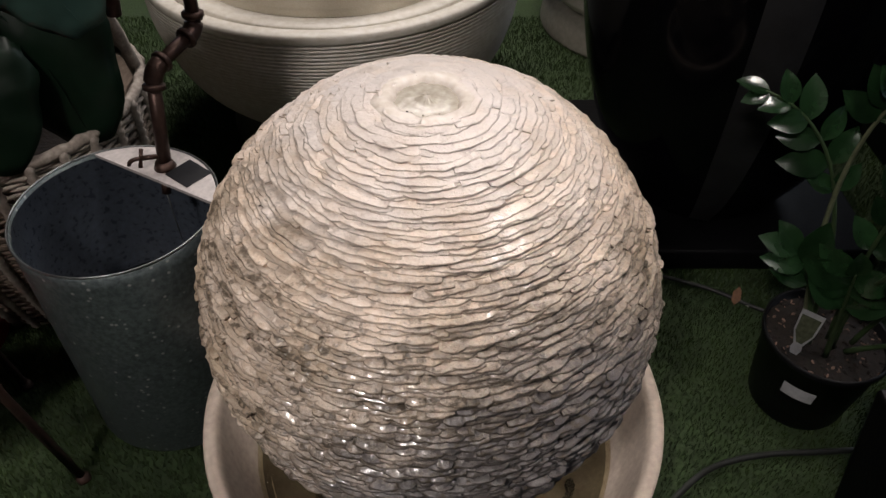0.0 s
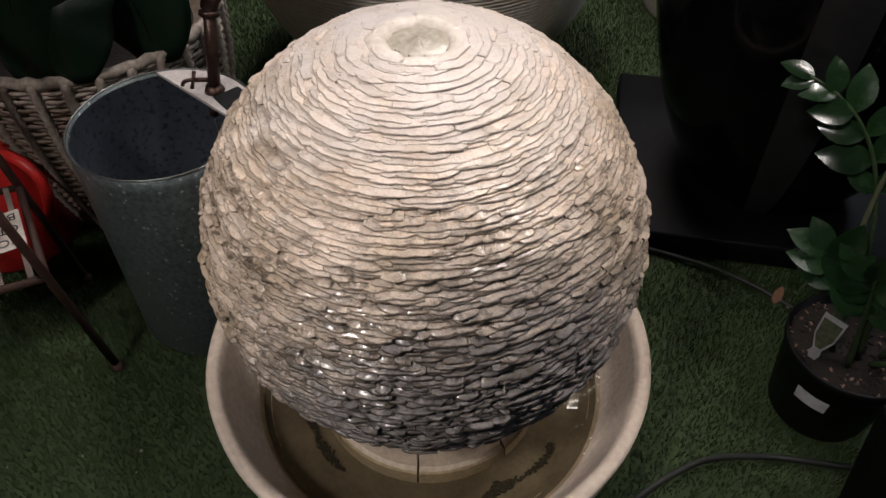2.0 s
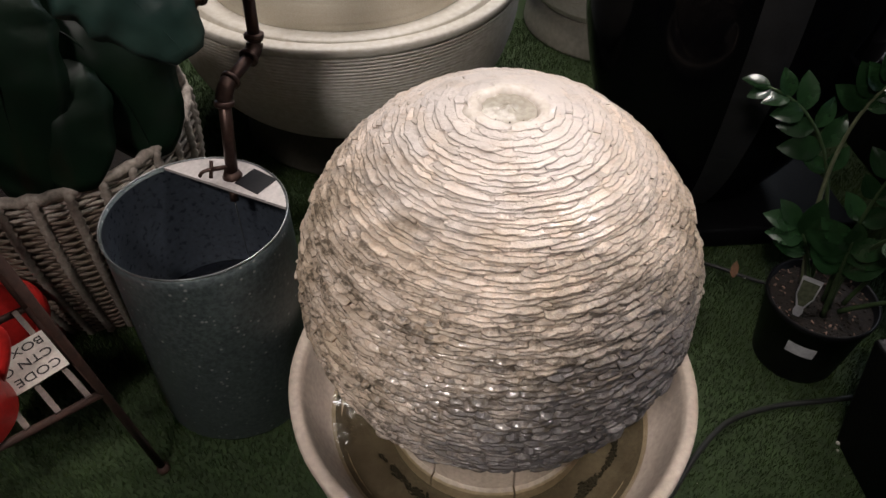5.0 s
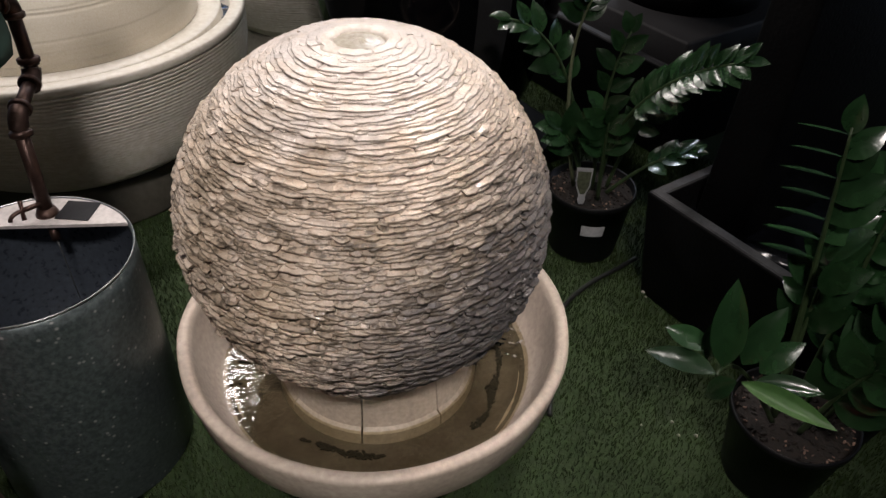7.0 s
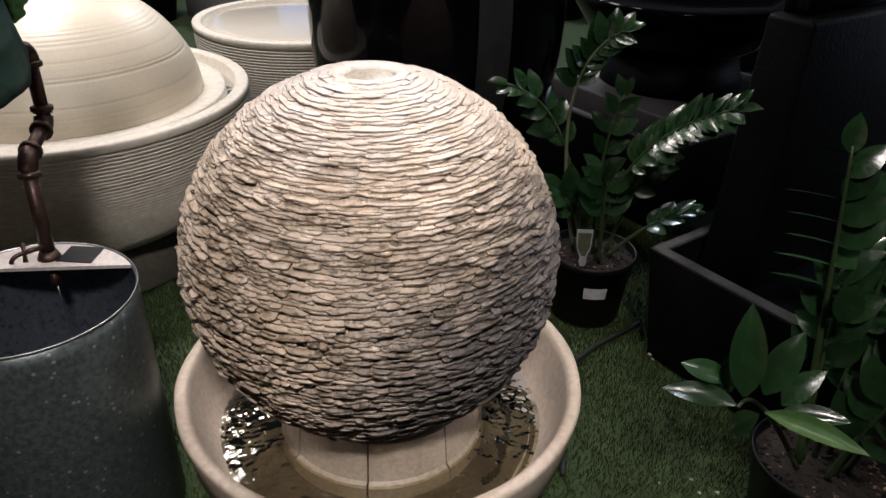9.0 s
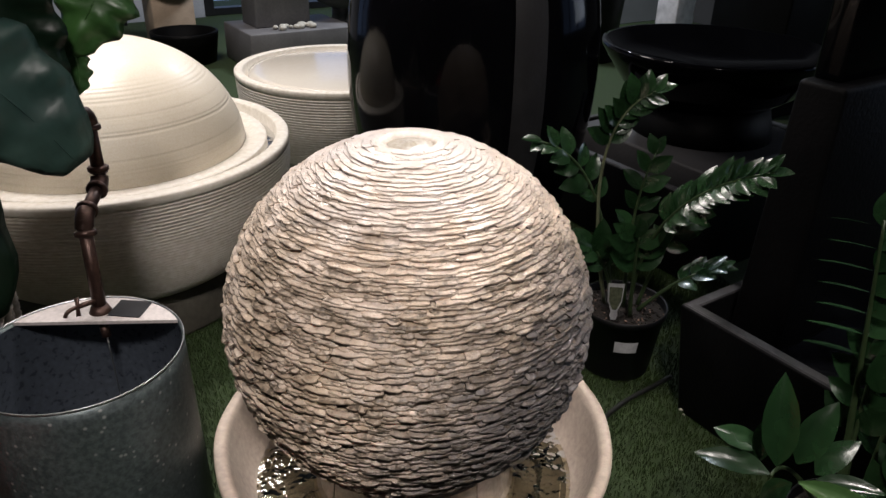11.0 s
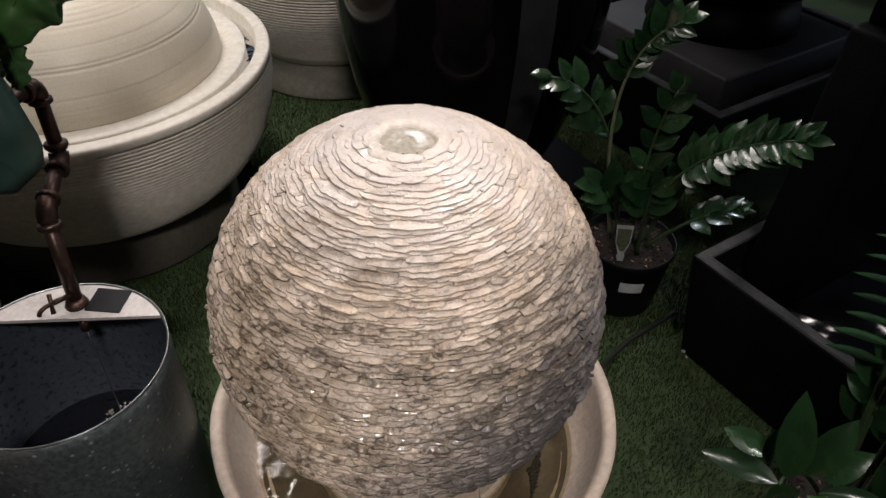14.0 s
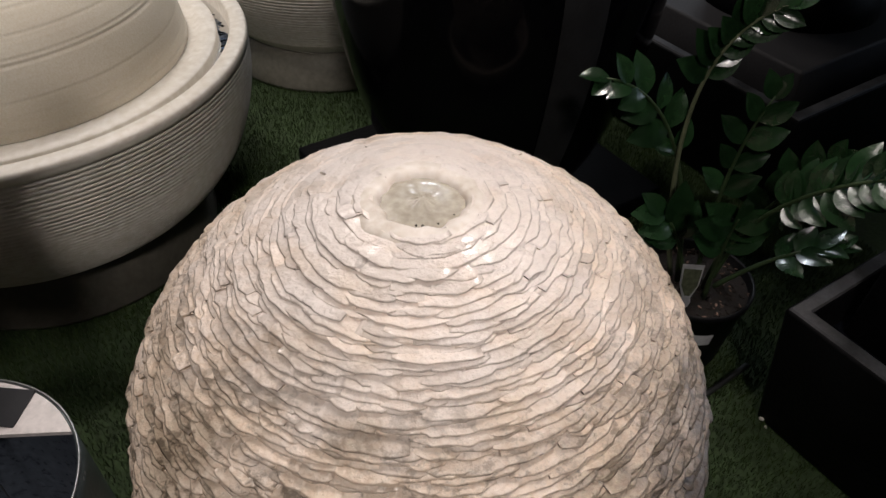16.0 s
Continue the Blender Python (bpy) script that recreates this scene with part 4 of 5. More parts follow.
def tagged_plant():
    root = thing("zz_plant", (0.712, 0.858, 0), "glossy dark green zz plant in a black pot with tags", "plant", "potted zz plants")
    pot(root, 0.112, 0.088, 0.19, 1)
    rnd = random.Random(21)
    O = Vector((0.712, 0.858, 0))
    W = lambda x, y, z: Vector((x, y, z)) - O
    face = (-0.4, -0.5, 0.75)
    zz_stem(root, W(0.69, 0.88, 0.17), W(0.70, 0.96, 0.56), W(0.515, 1.008, 0.612), 6, rnd, face, 0.46, 1.05, 62)
    zz_stem(root, W(0.69, 0.90, 0.17), W(0.60, 0.985, 0.66), W(0.735, 0.875, 0.735), 9, rnd, (-0.1, -0.75, 0.6), 0.60, 1.05, 64, bark="pale_stem")
    # long arching frond of closely set, overlapping leaflets
    zz_stem(root, W(0.72, 0.84, 0.17), W(0.61, 0.77, 0.555), W(0.663, 0.505, 0.675), 15, rnd, (-0.62, -0.30, 0.72), 0.50, 0.9, 64, calm=0.35)
    zz_stem(root, W(0.72, 0.86, 0.17), W(0.70, 0.88, 0.45), W(0.725, 0.84, 0.60), 5, rnd, face, 0.45, 1.05)
    zz_stem(root, W(0.68, 0.85, 0.17), W(0.65, 0.88, 0.32), W(0.615, 0.90, 0.36), 3, rnd, face, 0.55, 1.3)
    zz_stem(root, W(0.74, 0.83, 0.17), W(0.80, 0.76, 0.30), W(0.85, 0.70, 0.32), 4, rnd, (0.0, -0.3, 1), 0.50, 1.0)
    zz_stem(root, W(0.70, 0.82, 0.17), W(0.66, 0.80, 0.36), W(0.635, 0.775, 0.43), 4, rnd, face, 0.5, 1.3)
    zz_stem(root, W(0.76, 0.85, 0.17), W(0.80, 0.84, 0.36), W(0.80, 0.74, 0.50), 5, rnd, face, 0.50, 1.1)
    # picture tag stuck in the rim, and a sticker on the pot
    bm = bmesh.new()
    out = [(-0.020, 0.055), (0.020, 0.055), (0.018, 0.010), (0.008, -0.018), (0.010, -0.028), (0.006, -0.040), (-0.006, -0.040), (-0.010, -0.028), (-0.008, -0.018), (-0.018, 0.010)]
    f = bm.faces.new([bm.verts.new((x, 0, z)) for x, z in out])
    bmesh.ops.solidify(bm, geom=[f], thickness=0.0012)
    turn = pose(-0.072, -0.036, 0.222, -12, 0, -38)
    ob = part("plant_tag", bm, "label", root, "white plastic plant tag with a dark picture", smooth=False)
    ob.matrix_basis = turn
    bm = bmesh.new()
    f = bm.faces.new([bm.verts.new((x, 0, z)) for x, z in ((-0.0165, 0.046), (0.0165, 0.046), (0.0148, 0.010), (0.005, -0.013), (-0.005, -0.013), (-0.0148, 0.010))])
    ob2 = part("tag_picture", bm, "tag_print", ob, smooth=False)
    ob2.location.y = -0.0022
    bm = bmesh.new()
    strip = []
    for k in range(6):
        a = -2.48 + 0.56 * k / 5
        strip.append([bm.verts.new((r * math.cos(a), r * math.sin(a), z)) for r, z in ((0.1012, 0.098), (0.1055, 0.132))])
    for a, b in zip(strip, strip[1:]):
        bm.faces.new((a[0], b[0], b[1], a[1]))
    part("sticker", bm, "label", root, "small white sticker")
    return root


tagged_plant()


def front_plant():
    root = thing("zz_plant", (0.535, 0.125, 0), "glossy zz plant with broad leaves in a black pot", "plant", "potted zz plants")
    pot(root, 0.112, 0.086, 0.175, 2)
    rnd = random.Random(33)
    O = Vector((0.535, 0.125, 0))
    W = lambda x, y, z: Vector((x, y, z)) - O
    face = (-0.5, -0.25, 0.8)
    zz_stem(root, W(0.54, 0.10, 0.15), W(0.56, 0.06, 0.36), W(0.54, 0.02, 0.55), 7, rnd, face, 0.34, 1.25)
    zz_stem(root, W(0.58, 0.13, 0.15), W(0.64, 0.15, 0.34), W(0.69, 0.15, 0.50), 7, rnd, face, 0.34, 1.2)
    zz_stem(root, W(0.56, 0.09, 0.15), W(0.60, 0.06, 0.34), W(0.64, 0.03, 0.60), 7, rnd, face, 0.34, 1.2)
    zz_stem(root, W(0.52, 0.10, 0.15), W(0.49, 0.07, 0.32), W(0.47, 0.03, 0.42), 4, rnd, face, 0.45, 1.3)
    zz_stem(root, W(0.55, 0.14, 0.15), W(0.58, 0.15, 0.42), W(0.575, 0.150, 0.70), 8, rnd, (-0.75, -0.35, 0.5), 0.42, 1.15)
    zz_stem(root, W(0.53, 0.15, 0.15), W(0.55, 0.19, 0.36), W(0.535, 0.185, 0.53), 5, rnd, (-0.75, -0.35, 0.5), 0.50, 1.15)
    part("stalk", tube(bmesh.new(), arc(W(0.50, 0.14, 0.15), W(0.40, 0.21, 0.36), W(0.315, 0.185, 0.354), 12), [0.005 - 0.0002 * i for i in range(13)], 8), "stem", root)
    zz_stem(root, W(0.515, 0.15, 0.15), W(0.515, 0.19, 0.45), W(0.482, 0.215, 0.735), 7, rnd, (-0.75, -0.55, 0.35), 0.60, 1.15, 60, thick=0.006, edge=True)
    for base, tip, wide, sort in (
            ((0.321, 0.147, 0.37), (0.347, 0.01, 0.394), 0.034, 'YOUNG'),
            ((0.316, 0.181, 0.377), (0.334, 0.215, 0.515), 0.052, ''),
            ((0.345, 0.167, 0.378), (0.382, 0.157, 0.483), 0.048, ''),
            ((0.324, 0.212, 0.357), (0.338, 0.228, 0.427), 0.03, ''),
            ((0.314, 0.187, 0.356), (0.269, 0.293, 0.361), 0.042, ''),
            ((0.332, 0.218, 0.372), (0.312, 0.295, 0.376), 0.04, ''),
            ((0.384, 0.153, 0.348), (0.413, 0.134, 0.422), 0.045, ''),
            ((0.355, 0.144, 0.35), (0.405, 0.063, 0.381), 0.036, ''),
            ((0.337, 0.161, 0.347), (0.311, 0.193, 0.299), 0.036, ''),
            ((0.502, 0.181, 0.516), (0.502, 0.153, 0.594), 0.055, ''),
            ((0.493, 0.147, 0.465), (0.48, 0.154, 0.539), 0.045, ''),
            ((0.518, 0.193, 0.639), (0.524, 0.179, 0.691), 0.042, ''),
    ):
        way = Vector(tip) - Vector(base)
        me = YOUNG if sort == "YOUNG" else rnd.choice(LEAFLETS)
        ob = new("leaflet", me)
        ob.parent = root
        long, broad = way.length / me["long"], wide / me["wide"]
        facing = Vector((-0.35 + rnd.uniform(-0.2, 0.2), -0.1 + rnd.uniform(-0.2, 0.2), 0.9))
        ob.matrix_basis = Matrix.Translation(W(*base)) @ axes(way, facing) @ Matrix.Diagonal((long, broad, long, 1))


front_plant()


# ---- basket with the large-leaved plant ----
def basket():
    root = thing("basket", (-0.894, 1.240, 0), "round woven basket with pale rope bands, holding a leafy plant", "basket")
    prof = lambda z: 0.20 + 0.085 * math.sin(min(1.0, z / 0.42) * math.pi * 0.55)
    part("lining", lathe([(0.0, 0.012), (0.185, 0.012), (0.19, 0.02)] + [(prof(z) - 0.012, z) for z in np.linspace(0.03, 0.40, 9)] + [(prof(0.4) - 0.02, 0.40), (0.16, 0.33), (0.0, 0.33)], 48), "wicker", root)
    root.scale = (1.0, 1.0, 1.1)
    part("soil", lathe([(0.0, 0.375), (0.12, 0.37), (0.255, 0.372)], 40, 0.004, 3), "soil", root, "dark soil")
    rows = 46
    for k in range(rows):
        z = 0.008 + 0.40 * k / (rows - 1)
        pts = []
        for i in range(96):
            a = 2 * math.pi * i / 96
            pts.append(Vector(((prof(z) + 0.004 * math.sin(24 * a + math.pi * (k % 2))) * math.cos(a), (prof(z) + 0.004 * math.sin(24 * a + math.pi * (k % 2))) * math.sin(a), z)))
        pts.append(pts[0])
        part("weave", tube(bmesh.new(), pts, 0.0045, 5, cap=False), "wicker_white" if k > 40 else "wicker", root)
    for k in range(30):
        a = 2 * math.pi * (k + 0.5) / 30
        part("stake", tube(bmesh.new(), [Vector(((prof(z) + 0.005) * math.cos(a + 0.006 * (i % 2)), (prof(z) + 0.005) * math.sin(a + 0.006 * (i % 2)), z)) for i, z in enumerate(np.linspace(0.0, 0.42, 47))], [0.0115 if i % 2 else 0.0075 for i in range(47)], 6), "wicker_white", root, "pale braided upright")
    rim = [Vector((prof(0.42) * math.cos(a), prof(0.42) * math.sin(a), 0.418 + 0.003 * math.sin(40 * a))) for a in np.linspace(0, 2 * math.pi, 97)]
    part("rim", tube(bmesh.new(), rim, 0.011, 8, cap=False), "wicker_white", root, "pale braided rim")
    for sx in (1, -1):
        pts = arc((sx * 0.262, -0.085, 0.40), (sx * 0.25, 0.0, 0.80), (sx * 0.262, 0.10, 0.40), 20)
        part("loop_handle", tube(bmesh.new(), [p + Vector((0, 0, 0.002 * math.sin(i * 2.1))) for i, p in enumerate(pts)], [0.012 + 0.0016 * (i % 2) for i in range(21)], 8), "wicker_white", root, "pale braided loop handle")


basket()


def big_leaf(root, base, bend, tip, width, normal, material, seed, droop=0.25, lobes=0.06, blunt=0.7, wave=0.05):
    pts = arc(base, bend, tip, 22)
    bm = bmesh.new()
    rows = []
    for i, p in enumerate(pts):
        u = i / 22
        d = (pts[min(i + 1, 22)] - pts[max(0, i - 1)]).normalized()
        side = d.cross(Vector(normal)).normalized()
        up = side.cross(d).normalized()
        w = width / 2 * (math.sin(math.pi * min(1, u * 0.93 + 0.05)) ** blunt) * (1 + lobes * math.sin(u * 26 + seed))
        row = []
        for j in range(-5, 6):
            v = j / 5
            fold = up * (-droop * w * abs(v) ** 1.5 + wave * w * math.sin(u * 34 - abs(v) * 3) * abs(v)) + up * ((0.05 + wave) * w * noise.noise(Vector((u * 4 + seed, v * 2, 1))))
            row.append(bm.verts.new(p + side * v * w + fold))
        rows.append(row)
    for a, b in zip(rows, rows[1:]):
        for j in range(10):
            bm.faces.new((a[j], a[j + 1], b[j + 1], b[j]))
    bmesh.ops.remove_doubles(bm, verts=bm.verts[:], dist=0.0003)
    bmesh.ops.solidify(bm, geom=bm.faces[:], thickness=0.0012)
    leaf = part("leaf", bm, material, root)
    part("midrib", tube(bmesh.new(), pts, [0.0028 * (1 - 0.8 * i / 22) for i in range(23)], 6), material, leaf)


def leafy_plant():
    root = thing("large_leaf_plant", (-0.894, 1.240, 0.33), "plant with large drooping dark green leaves growing in the basket", "plant")
    part("trunk", tube(bmesh.new(), arc((0, 0, 0), (0.02, 0.0, 0.3), (0.06, -0.03, 0.62), 10), [0.016 - 0.0006 * i for i in range(11)], 10), "stem", root)
    O = Vector((-0.894, 1.240, 0.33))
    W = lambda x, y, z: Vector((x, y, z)) - O
    part("branch", tube(bmesh.new(), arc((0.04, -0.02, 0.45), (0.14, -0.10, 0.72), W(-0.66, 1.02, 1.08), 10), [0.010 - 0.0004 * i for i in range(11)], 8), "stem", root)
    # a spray of wavy leaves hanging over the pipe, each on its stalk
    fork = W(-0.66, 1.02, 1.08)
    for tip, bend in ((W(-0.665, 0.93, 0.985), W(-0.66, 0.96, 1.06)), (W(-0.52, 0.95, 1.07), W(-0.58, 0.98, 1.12)), (W(-0.355, 0.985, 1.05), W(-0.45, 1.0, 1.16))):
        part("petiole", tube(bmesh.new(), arc(fork, bend, tip, 10), [0.006 - 0.0003 * i for i in range(11)], 8), "stem", root)
    big_leaf(root, W(-0.665, 0.93, 0.985), W(-0.56, 0.89, 0.94), W(-0.470, 0.895, 0.772), 0.18, (-0.15, -0.85, 0.5), "blue_leaf", 1.0, 0.10, 0.05, 0.45, 0.13)
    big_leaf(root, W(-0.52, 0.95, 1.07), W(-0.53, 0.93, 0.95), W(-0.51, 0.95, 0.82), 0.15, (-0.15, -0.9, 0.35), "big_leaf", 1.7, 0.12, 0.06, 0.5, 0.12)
    big_leaf(root, W(-0.355, 0.985, 1.05), W(-0.39, 0.96, 1.00), W(-0.445, 0.98, 0.915), 0.105, (-0.1, -0.8, 0.5), "mid_leaf", 2.2, 0.4, 0.14, 0.6, 0.2)
    big_leaf(root, W(-0.44, 0.985, 0.93), W(-0.43, 0.98, 0.89), W(-0.443, 0.98, 0.853), 0.036, (-0.1, -0.8, 0.5), "mid_leaf", 5.2, 0.4, 0.2, 0.6, 0.2)
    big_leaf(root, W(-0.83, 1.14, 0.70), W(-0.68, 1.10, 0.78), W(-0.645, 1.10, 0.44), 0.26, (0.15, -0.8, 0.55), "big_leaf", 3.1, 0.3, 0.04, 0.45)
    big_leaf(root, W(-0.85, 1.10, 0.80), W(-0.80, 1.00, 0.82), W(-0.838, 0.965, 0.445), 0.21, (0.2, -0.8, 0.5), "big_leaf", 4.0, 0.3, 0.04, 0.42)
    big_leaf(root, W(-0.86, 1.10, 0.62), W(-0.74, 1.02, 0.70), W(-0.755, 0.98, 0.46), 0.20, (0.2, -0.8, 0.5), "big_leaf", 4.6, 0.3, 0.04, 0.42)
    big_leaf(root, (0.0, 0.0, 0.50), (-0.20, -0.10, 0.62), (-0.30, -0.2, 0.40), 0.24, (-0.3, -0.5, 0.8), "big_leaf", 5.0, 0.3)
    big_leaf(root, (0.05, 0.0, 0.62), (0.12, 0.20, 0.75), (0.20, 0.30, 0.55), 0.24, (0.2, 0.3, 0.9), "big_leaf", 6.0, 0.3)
    # small bright sprigs at the basket's edge
    rnd = random.Random(3)
    bm = bmesh.new()
    for _ in range(170):
        a, r = rnd.uniform(2.6, 4.4), rnd.uniform(0.14, 0.26)
        c = Vector((r * math.cos(a), r * math.sin(a), 0.10 + rnd.uniform(-0.03, 0.06)))
        d = Vector((rnd.uniform(-1, 1), rnd.uniform(-1, 1), rnd.uniform(0.2, 1))).normalized() * rnd.uniform(0.012, 0.026)
        s = d.cross(Vector((rnd.uniform(-1, 1), rnd.uniform(-1, 1), 1))).normalized() * 0.004
        bm.faces.new([bm.verts.new(v) for v in (c, c + d * 0.5 + s, c + d, c + d * 0.5 - s)])
    tagged(part("sprig_tuft", bm, "young_leaf", root, "bright green small-leaved sprigs", smooth=False), kind="stuff")


leafy_plant()


# ---- rusty rack with red watering cans ----
def rack():
    root = thing("plant_rack", (-0.661, 0.668, 0), "rusty folding steel rack with a price card", "rack")
    r = 0.008
    up = Vector((-0.065, -0.037, 0.75))
    U, V = Vector((-0.44, -0.30, 0)), Vector((-0.19, 0.205, 0))
    for o in (Vector((0, 0, 0)), U, V, U + V):
        part("leg", tube(bmesh.new(), [o, o + up * 0.5, o + up], r, 8), "rust", root)
        part("foot", lathe([(0.0, 0.0), (0.013, 0.0), (0.013, 0.006), (0.009, 0.016), (0.0, 0.016)], 12), "rust", root).location = o
    a = Vector((-0.025, -0.015, 0.286))
    for o, w in ((a, U), (a + V, U), (a, V), (a + U, V), (up, U), (up + V, U), (up, V), (up + U, V)):
        part("rail", tube(bmesh.new(), [o, o + w], r * 0.9, 8), "rust", root)
    for k in range(11):
        o = a + U * (0.04 + k * 0.092)
        part("slat", box(bmesh.new(), (-0.005, 0, 0), (0.005, 0.275, 0.004)), "grey_steel", root, smooth=False).matrix_basis = Matrix.Translation(o + Vector((0, 0, 0.006))) @ pose(0, 0, 0, 0, 0, 43)
    # price card lying on the slats
    bm = box(bmesh.new(), (-0.05, -0.054, 0), (0.085, 0.054, 0.0015))
    card = part("price_card", bm, "paper", root, "white price card with black capitals", smooth=False)
    card.matrix_basis = Matrix.Translation(Vector((-0.823, 0.713, 0.302)) - Vector((-0.661, 0.668, 0))) @ pose(0, 0, 0, 0, 0, -138)
    for i, word in enumerate(("CODE", "CTN QTY", "BOX QTY")):
        cu = bpy.data.curves.new("writing", "FONT")
        cu.body, cu.size, cu.align_x, cu.extrude = word, 0.028, "LEFT", 0.0003
        ob = new("writing", cu)
        ob.data.materials.append(M["ink"])
        ob.parent = card
        ob.location = (-0.044, 0.024 - 0.034 * i, 0.0022)
    return root


rack()


def watering_can(place, turn):
    root = thing("watering_can", place, "bright red painted metal watering can with a spout", "watering can", "red watering cans")
    root.rotation_euler.z = math.radians(turn)
    part("body", lathe([(0.0, 0.0), (0.088, 0.0), (0.090, 0.004), (0.082, 0.10), (0.070, 0.155), (0.060, 0.175), (0.050, 0.180), (0.048, 0.178), (0.060, 0.15), (0.08, 0.01), (0.0, 0.008)], 44), "red", root)
    part("spout", tube(bmesh.new(), [(0.075, 0, 0.03), (0.13, 0, 0.12), (0.18, 0, 0.20)], [0.019, 0.013, 0.011], 14), "red", root)
    part("rose", lathe([(0.0, 0.0), (0.011, 0.0), (0.026, 0.03), (0.024, 0.034), (0.0, 0.036)], 20), "red", root).matrix_basis = pose(0.178, 0, 0.196, 0, 40, 0)
    part("handle", tube(bmesh.new(), arc((-0.05, 0, 0.17), (-0.17, 0, 0.18), (-0.082, 0, 0.05), 14), 0.008, 10), "red", root)
    part("top_handle", tube(bmesh.new(), arc((0.05, 0, 0.17), (0.0, 0, 0.27), (-0.05, 0, 0.17), 14), 0.007, 10), "red", root)
    return root


can = watering_can((-0.895, 0.600, 0.297), 215)
copy_thing(can, pose(-1.085, 0.985, 0.004, 0, 0, 165)).scale = (1.6, 1.6, 1.6)


# ---- on the turf ----
def hose(points, radius, label):
    pts = [Vector((x, y, radius + 0.006)) for x, y in points]
    fine = []
    for i in range(len(pts) - 1):
        p0, p1, p2, p3 = (pts[max(0, min(len(pts) - 1, i + d))] for d in (-1, 0, 1, 2))
        for k in range(6):
            t = k / 6
            fine.append(0.5 * (2 * p1 + (p2 - p0) * t + (2 * p0 - 5 * p1 + 4 * p2 - p3) * t * t + (3 * p1 - p0 - 3 * p2 + p3) * t ** 3))
    fine.append(pts[-1])
    tagged(part("power_cable", tube(bmesh.new(), fine, radius, 8), "rubber"), label, "cable", "cables on the turf")


hose(((0.30, 1.22), (0.45, 1.19), (0.536, 1.166), (0.62, 1.13), (0.721, 1.065), (0.80, 1.04)), 0.005, "thin black cable lying on the turf by the plinth")
hose(((0.25, 0.45), (0.36, 0.57), (0.427, 0.635), (0.50, 0.685), (0.60, 0.710), (0.70, 0.716), (0.78, 0.72)), 0.006, "black hose running over the turf from the bowl")

bm = bmesh.new()
f = [bm.verts.new(v) for v in ((-0.02, 0, 0.0), (-0.006, -0.010, 0.005), (0.012, -0.007, 0.010), (0.024, 0, 0.012), (0.010, 0.009, 0.004), (-0.008, 0.009, 0.0))]
bm.faces.new(f)
ob = part("fallen_leaf", bm, "dead_leaf")
ob.location, ob.rotation_euler = (0.662, 1.105, 0.016), (0.2, -0.5, 1.2)
tagged(ob, "curled brown fallen leaf on the turf", "leaf")


def chips():
    rnd = random.Random(17)
    spots = [(0.700, 0.617, 0.006), (0.712, 0.605, 0.005), (0.690, 0.60, 0.004), (0.686, 1.085, 0.006), (0.455, 0.30, 0.004), (0.44, 0.27, 0.004), (0.395, 0.33, 0.003), (0.47, 0.25, 0.005), (-0.52, 0.50, 0.004), (-0.62, 0.47, 0.003)]
    spots += [(rnd.uniform(-1.0, 0.7), rnd.uniform(0.0, 0.6), rnd.uniform(0.0012, 0.0025)) for _ in range(26)]
    for x, y, s in spots:
        bm = bmesh.new()
        bmesh.ops.create_icosphere(bm, subdivisions=1, radius=s)
        for v in bm.verts:
            v.co *= rnd.uniform(0.6, 1.3)
            v.co.z *= 0.6
        ob = part("paint_chip", bm, "chip")
        ob.location = (x, y, 0.011)
        tagged(ob, "tiny pale chip lying on the turf", "debris", "pale chips on the turf")


chips()


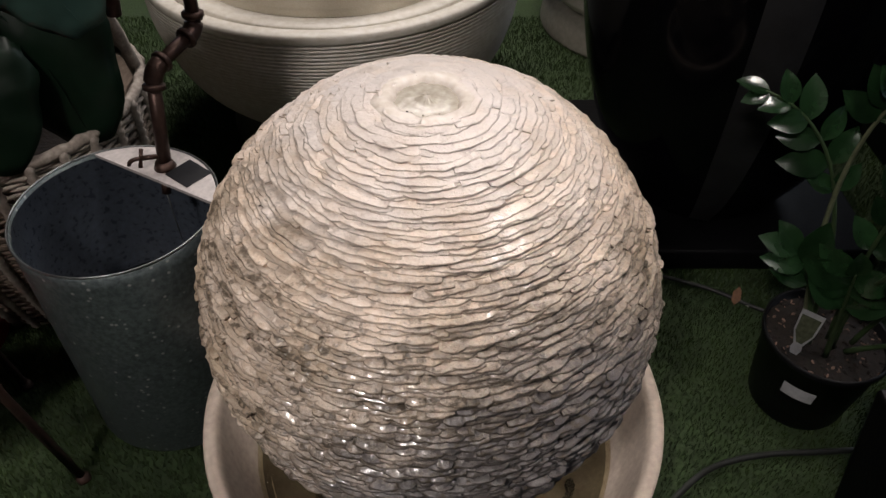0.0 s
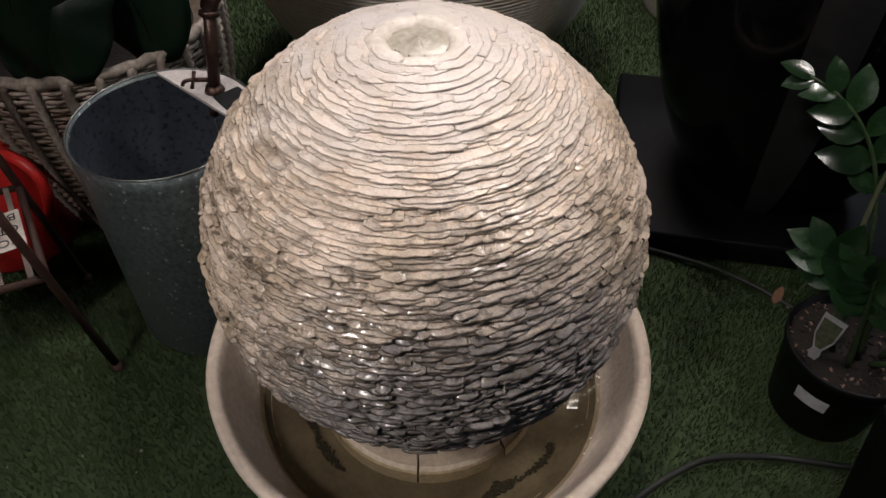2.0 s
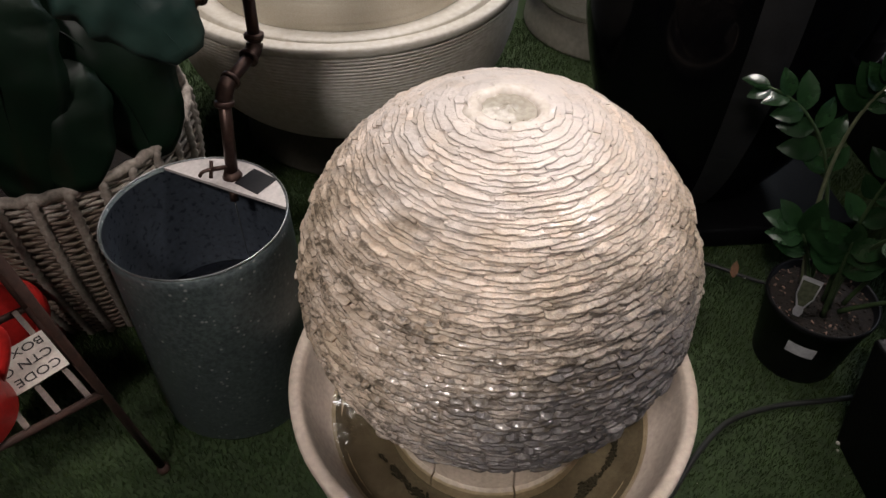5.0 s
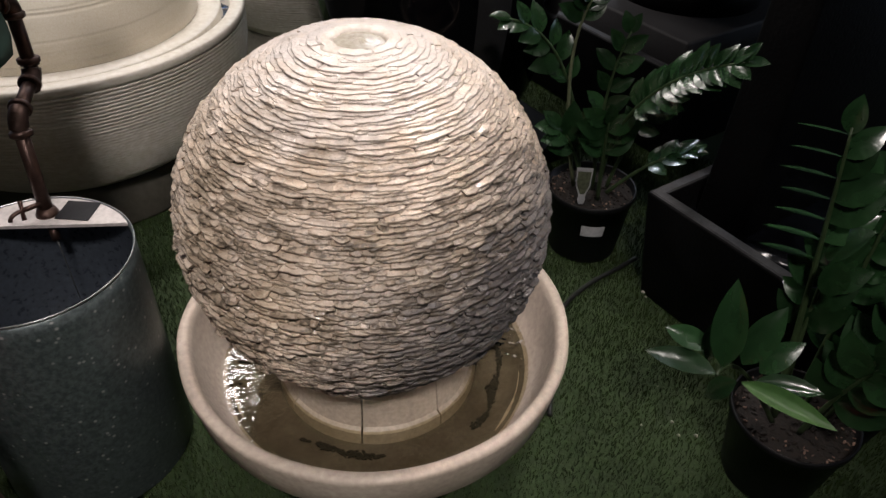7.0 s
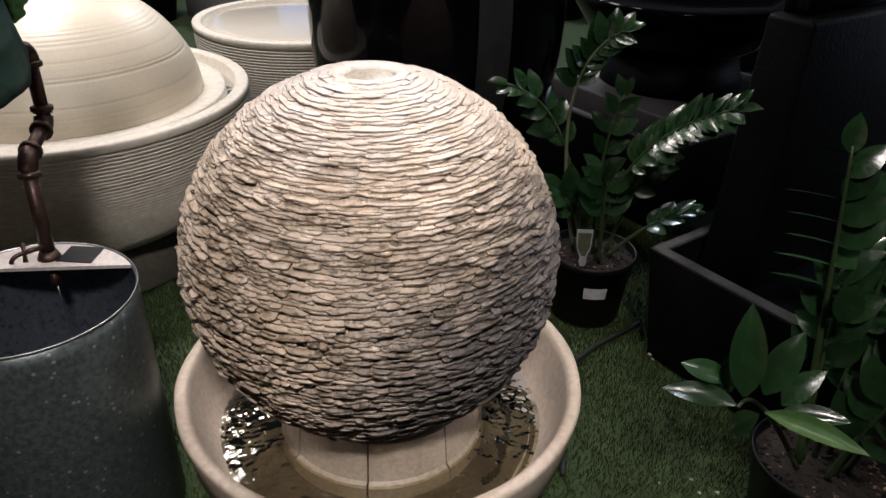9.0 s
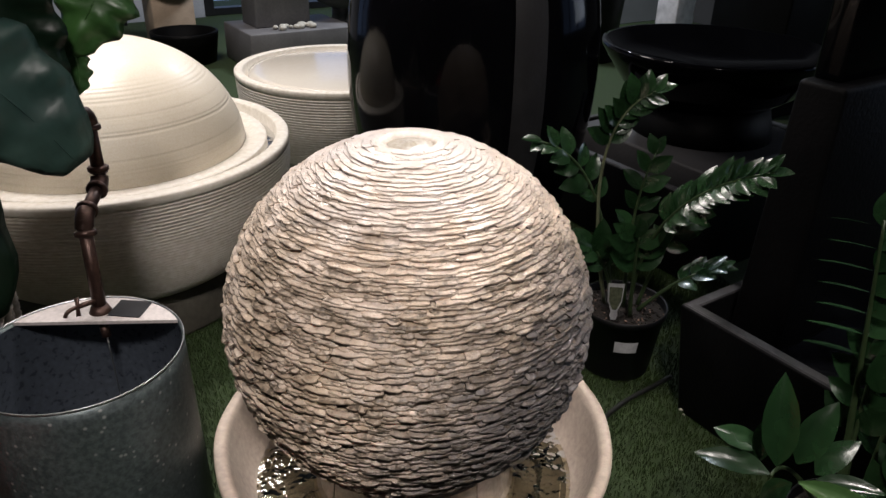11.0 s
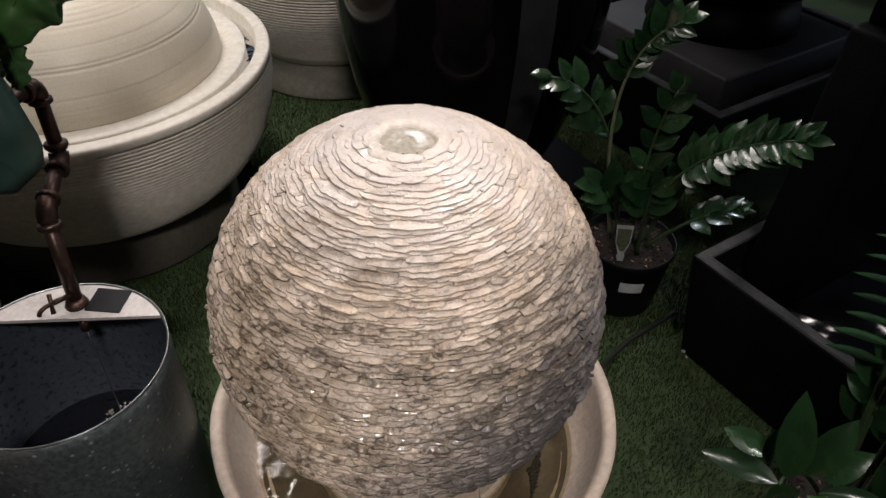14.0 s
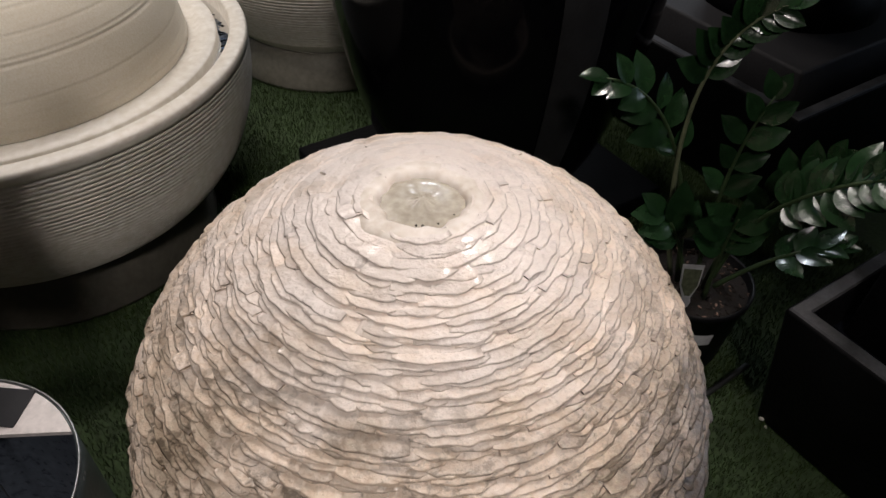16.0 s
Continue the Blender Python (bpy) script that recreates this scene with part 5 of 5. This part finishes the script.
# ---- far things in the shop ----
def far_things():
    root = thing("pedestal_bowl", (0.77, 5.55, 0), "cream bowl on a square cream pedestal", "planter")
    part("pedestal", box(bmesh.new(), (-0.15, -0.15, 0), (0.15, 0.15, 0.36), 0.01), "sand", root)
    part("bowl", lathe([(0.0, 0.36), (0.13, 0.36), (0.25, 0.41), (0.33, 0.53), (0.335, 0.63), (0.31, 0.63), (0.28, 0.51), (0.0, 0.45)], 48), "cream", root)
    root = thing("black_tub", (0.70, 4.90, 0), "round matte black tub", "planter")
    part("tub", lathe([(0.0, 0.0), (0.19, 0.0), (0.22, 0.18), (0.22, 0.20), (0.20, 0.20), (0.19, 0.1), (0.0, 0.08)], 48), "black_stone", root)
    root = thing("column_fountain", (1.34, 4.62, 0), "grey stone column standing in a square grey trough with pebbles", "fountain")
    part("trough", box(bmesh.new(), (-0.37, -0.26, 0), (0.37, 0.28, 0.24), 0.01), "grey_stone", root)
    part("column", box(bmesh.new(), (-0.26, -0.08, 0.24), (0.12, 0.2, 1.6), 0.01), "grey_stone", root)
    rnd = random.Random(2)
    for _ in range(14):
        bm = bmesh.new()
        bmesh.ops.create_icosphere(bm, subdivisions=2, radius=rnd.uniform(0.015, 0.03))
        for v in bm.verts:
            v.co.z *= 0.7
        part("pebble", bm, "chip", root).location = (rnd.uniform(-0.2, 0.1), rnd.uniform(-0.2, -0.11), 0.254)
    root = thing("grey_bowl", (1.86, 4.80, -0.04), "shallow grey bowl on a short round stem", "planter")
    part("stem", lathe([(0.0, 0.0), (0.14, 0.0), (0.11, 0.15), (0.11, 0.34), (0.0, 0.34)], 40), "grey_stone", root)
    part("bowl", lathe([(0.0, 0.34), (0.13, 0.34), (0.25, 0.40), (0.33, 0.49), (0.335, 0.51), (0.31, 0.51), (0.24, 0.44), (0.0, 0.41)], 56), "grey_stone", root)
    root = thing("white_planter", (3.64, 3.28, 0), "tall white square planter", "planter")
    part("planter", box(bmesh.new(), (-0.09, -0.09, 0), (0.09, 0.09, 0.62), 0.008), "white_pot", root)
    root = thing("black_planter", (3.25, 3.66, 0), "black round planter with a spiky plant", "planter")
    part("planter", lathe([(0.0, 0.0), (0.16, 0.0), (0.2, 0.5), (0.2, 0.52), (0.17, 0.52), (0.16, 0.45), (0.0, 0.44)], 40), "pot", root)
    for k in range(14):
        a = k * 2.4
        part("blade", tube(bmesh.new(), arc((0, 0, 0.44), (0.06 * math.cos(a), 0.06 * math.sin(a), 0.8), (0.3 * math.cos(a), 0.3 * math.sin(a), 0.9), 6), [0.012, 0.012, 0.011, 0.01, 0.008, 0.005, 0.002], 5), "young_leaf", root)
    root = thing("black_block", (3.05, 2.05, 0), "tall plain black stone block", "fountain")
    part("block", box(bmesh.new(), (0, 0, 0), (0.6, 0.48, 1.25), 0.01), "black_stone", root)
    tagged(part("wall_panel", box(bmesh.new(), (3.0, 4.6, 0), (5.2, 4.7, 2.4)), "pale_wall", smooth=False), "pale partition wall", "wall", kind="structure")


far_things()


# ---- the single stones of the fountain ----
for verts, faces in slate_singles:
    me = bpy.data.meshes.new("slate")
    me.from_pydata(verts, [], faces)
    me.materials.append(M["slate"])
    me.shade_smooth()
    new("slate", me).parent = fountain
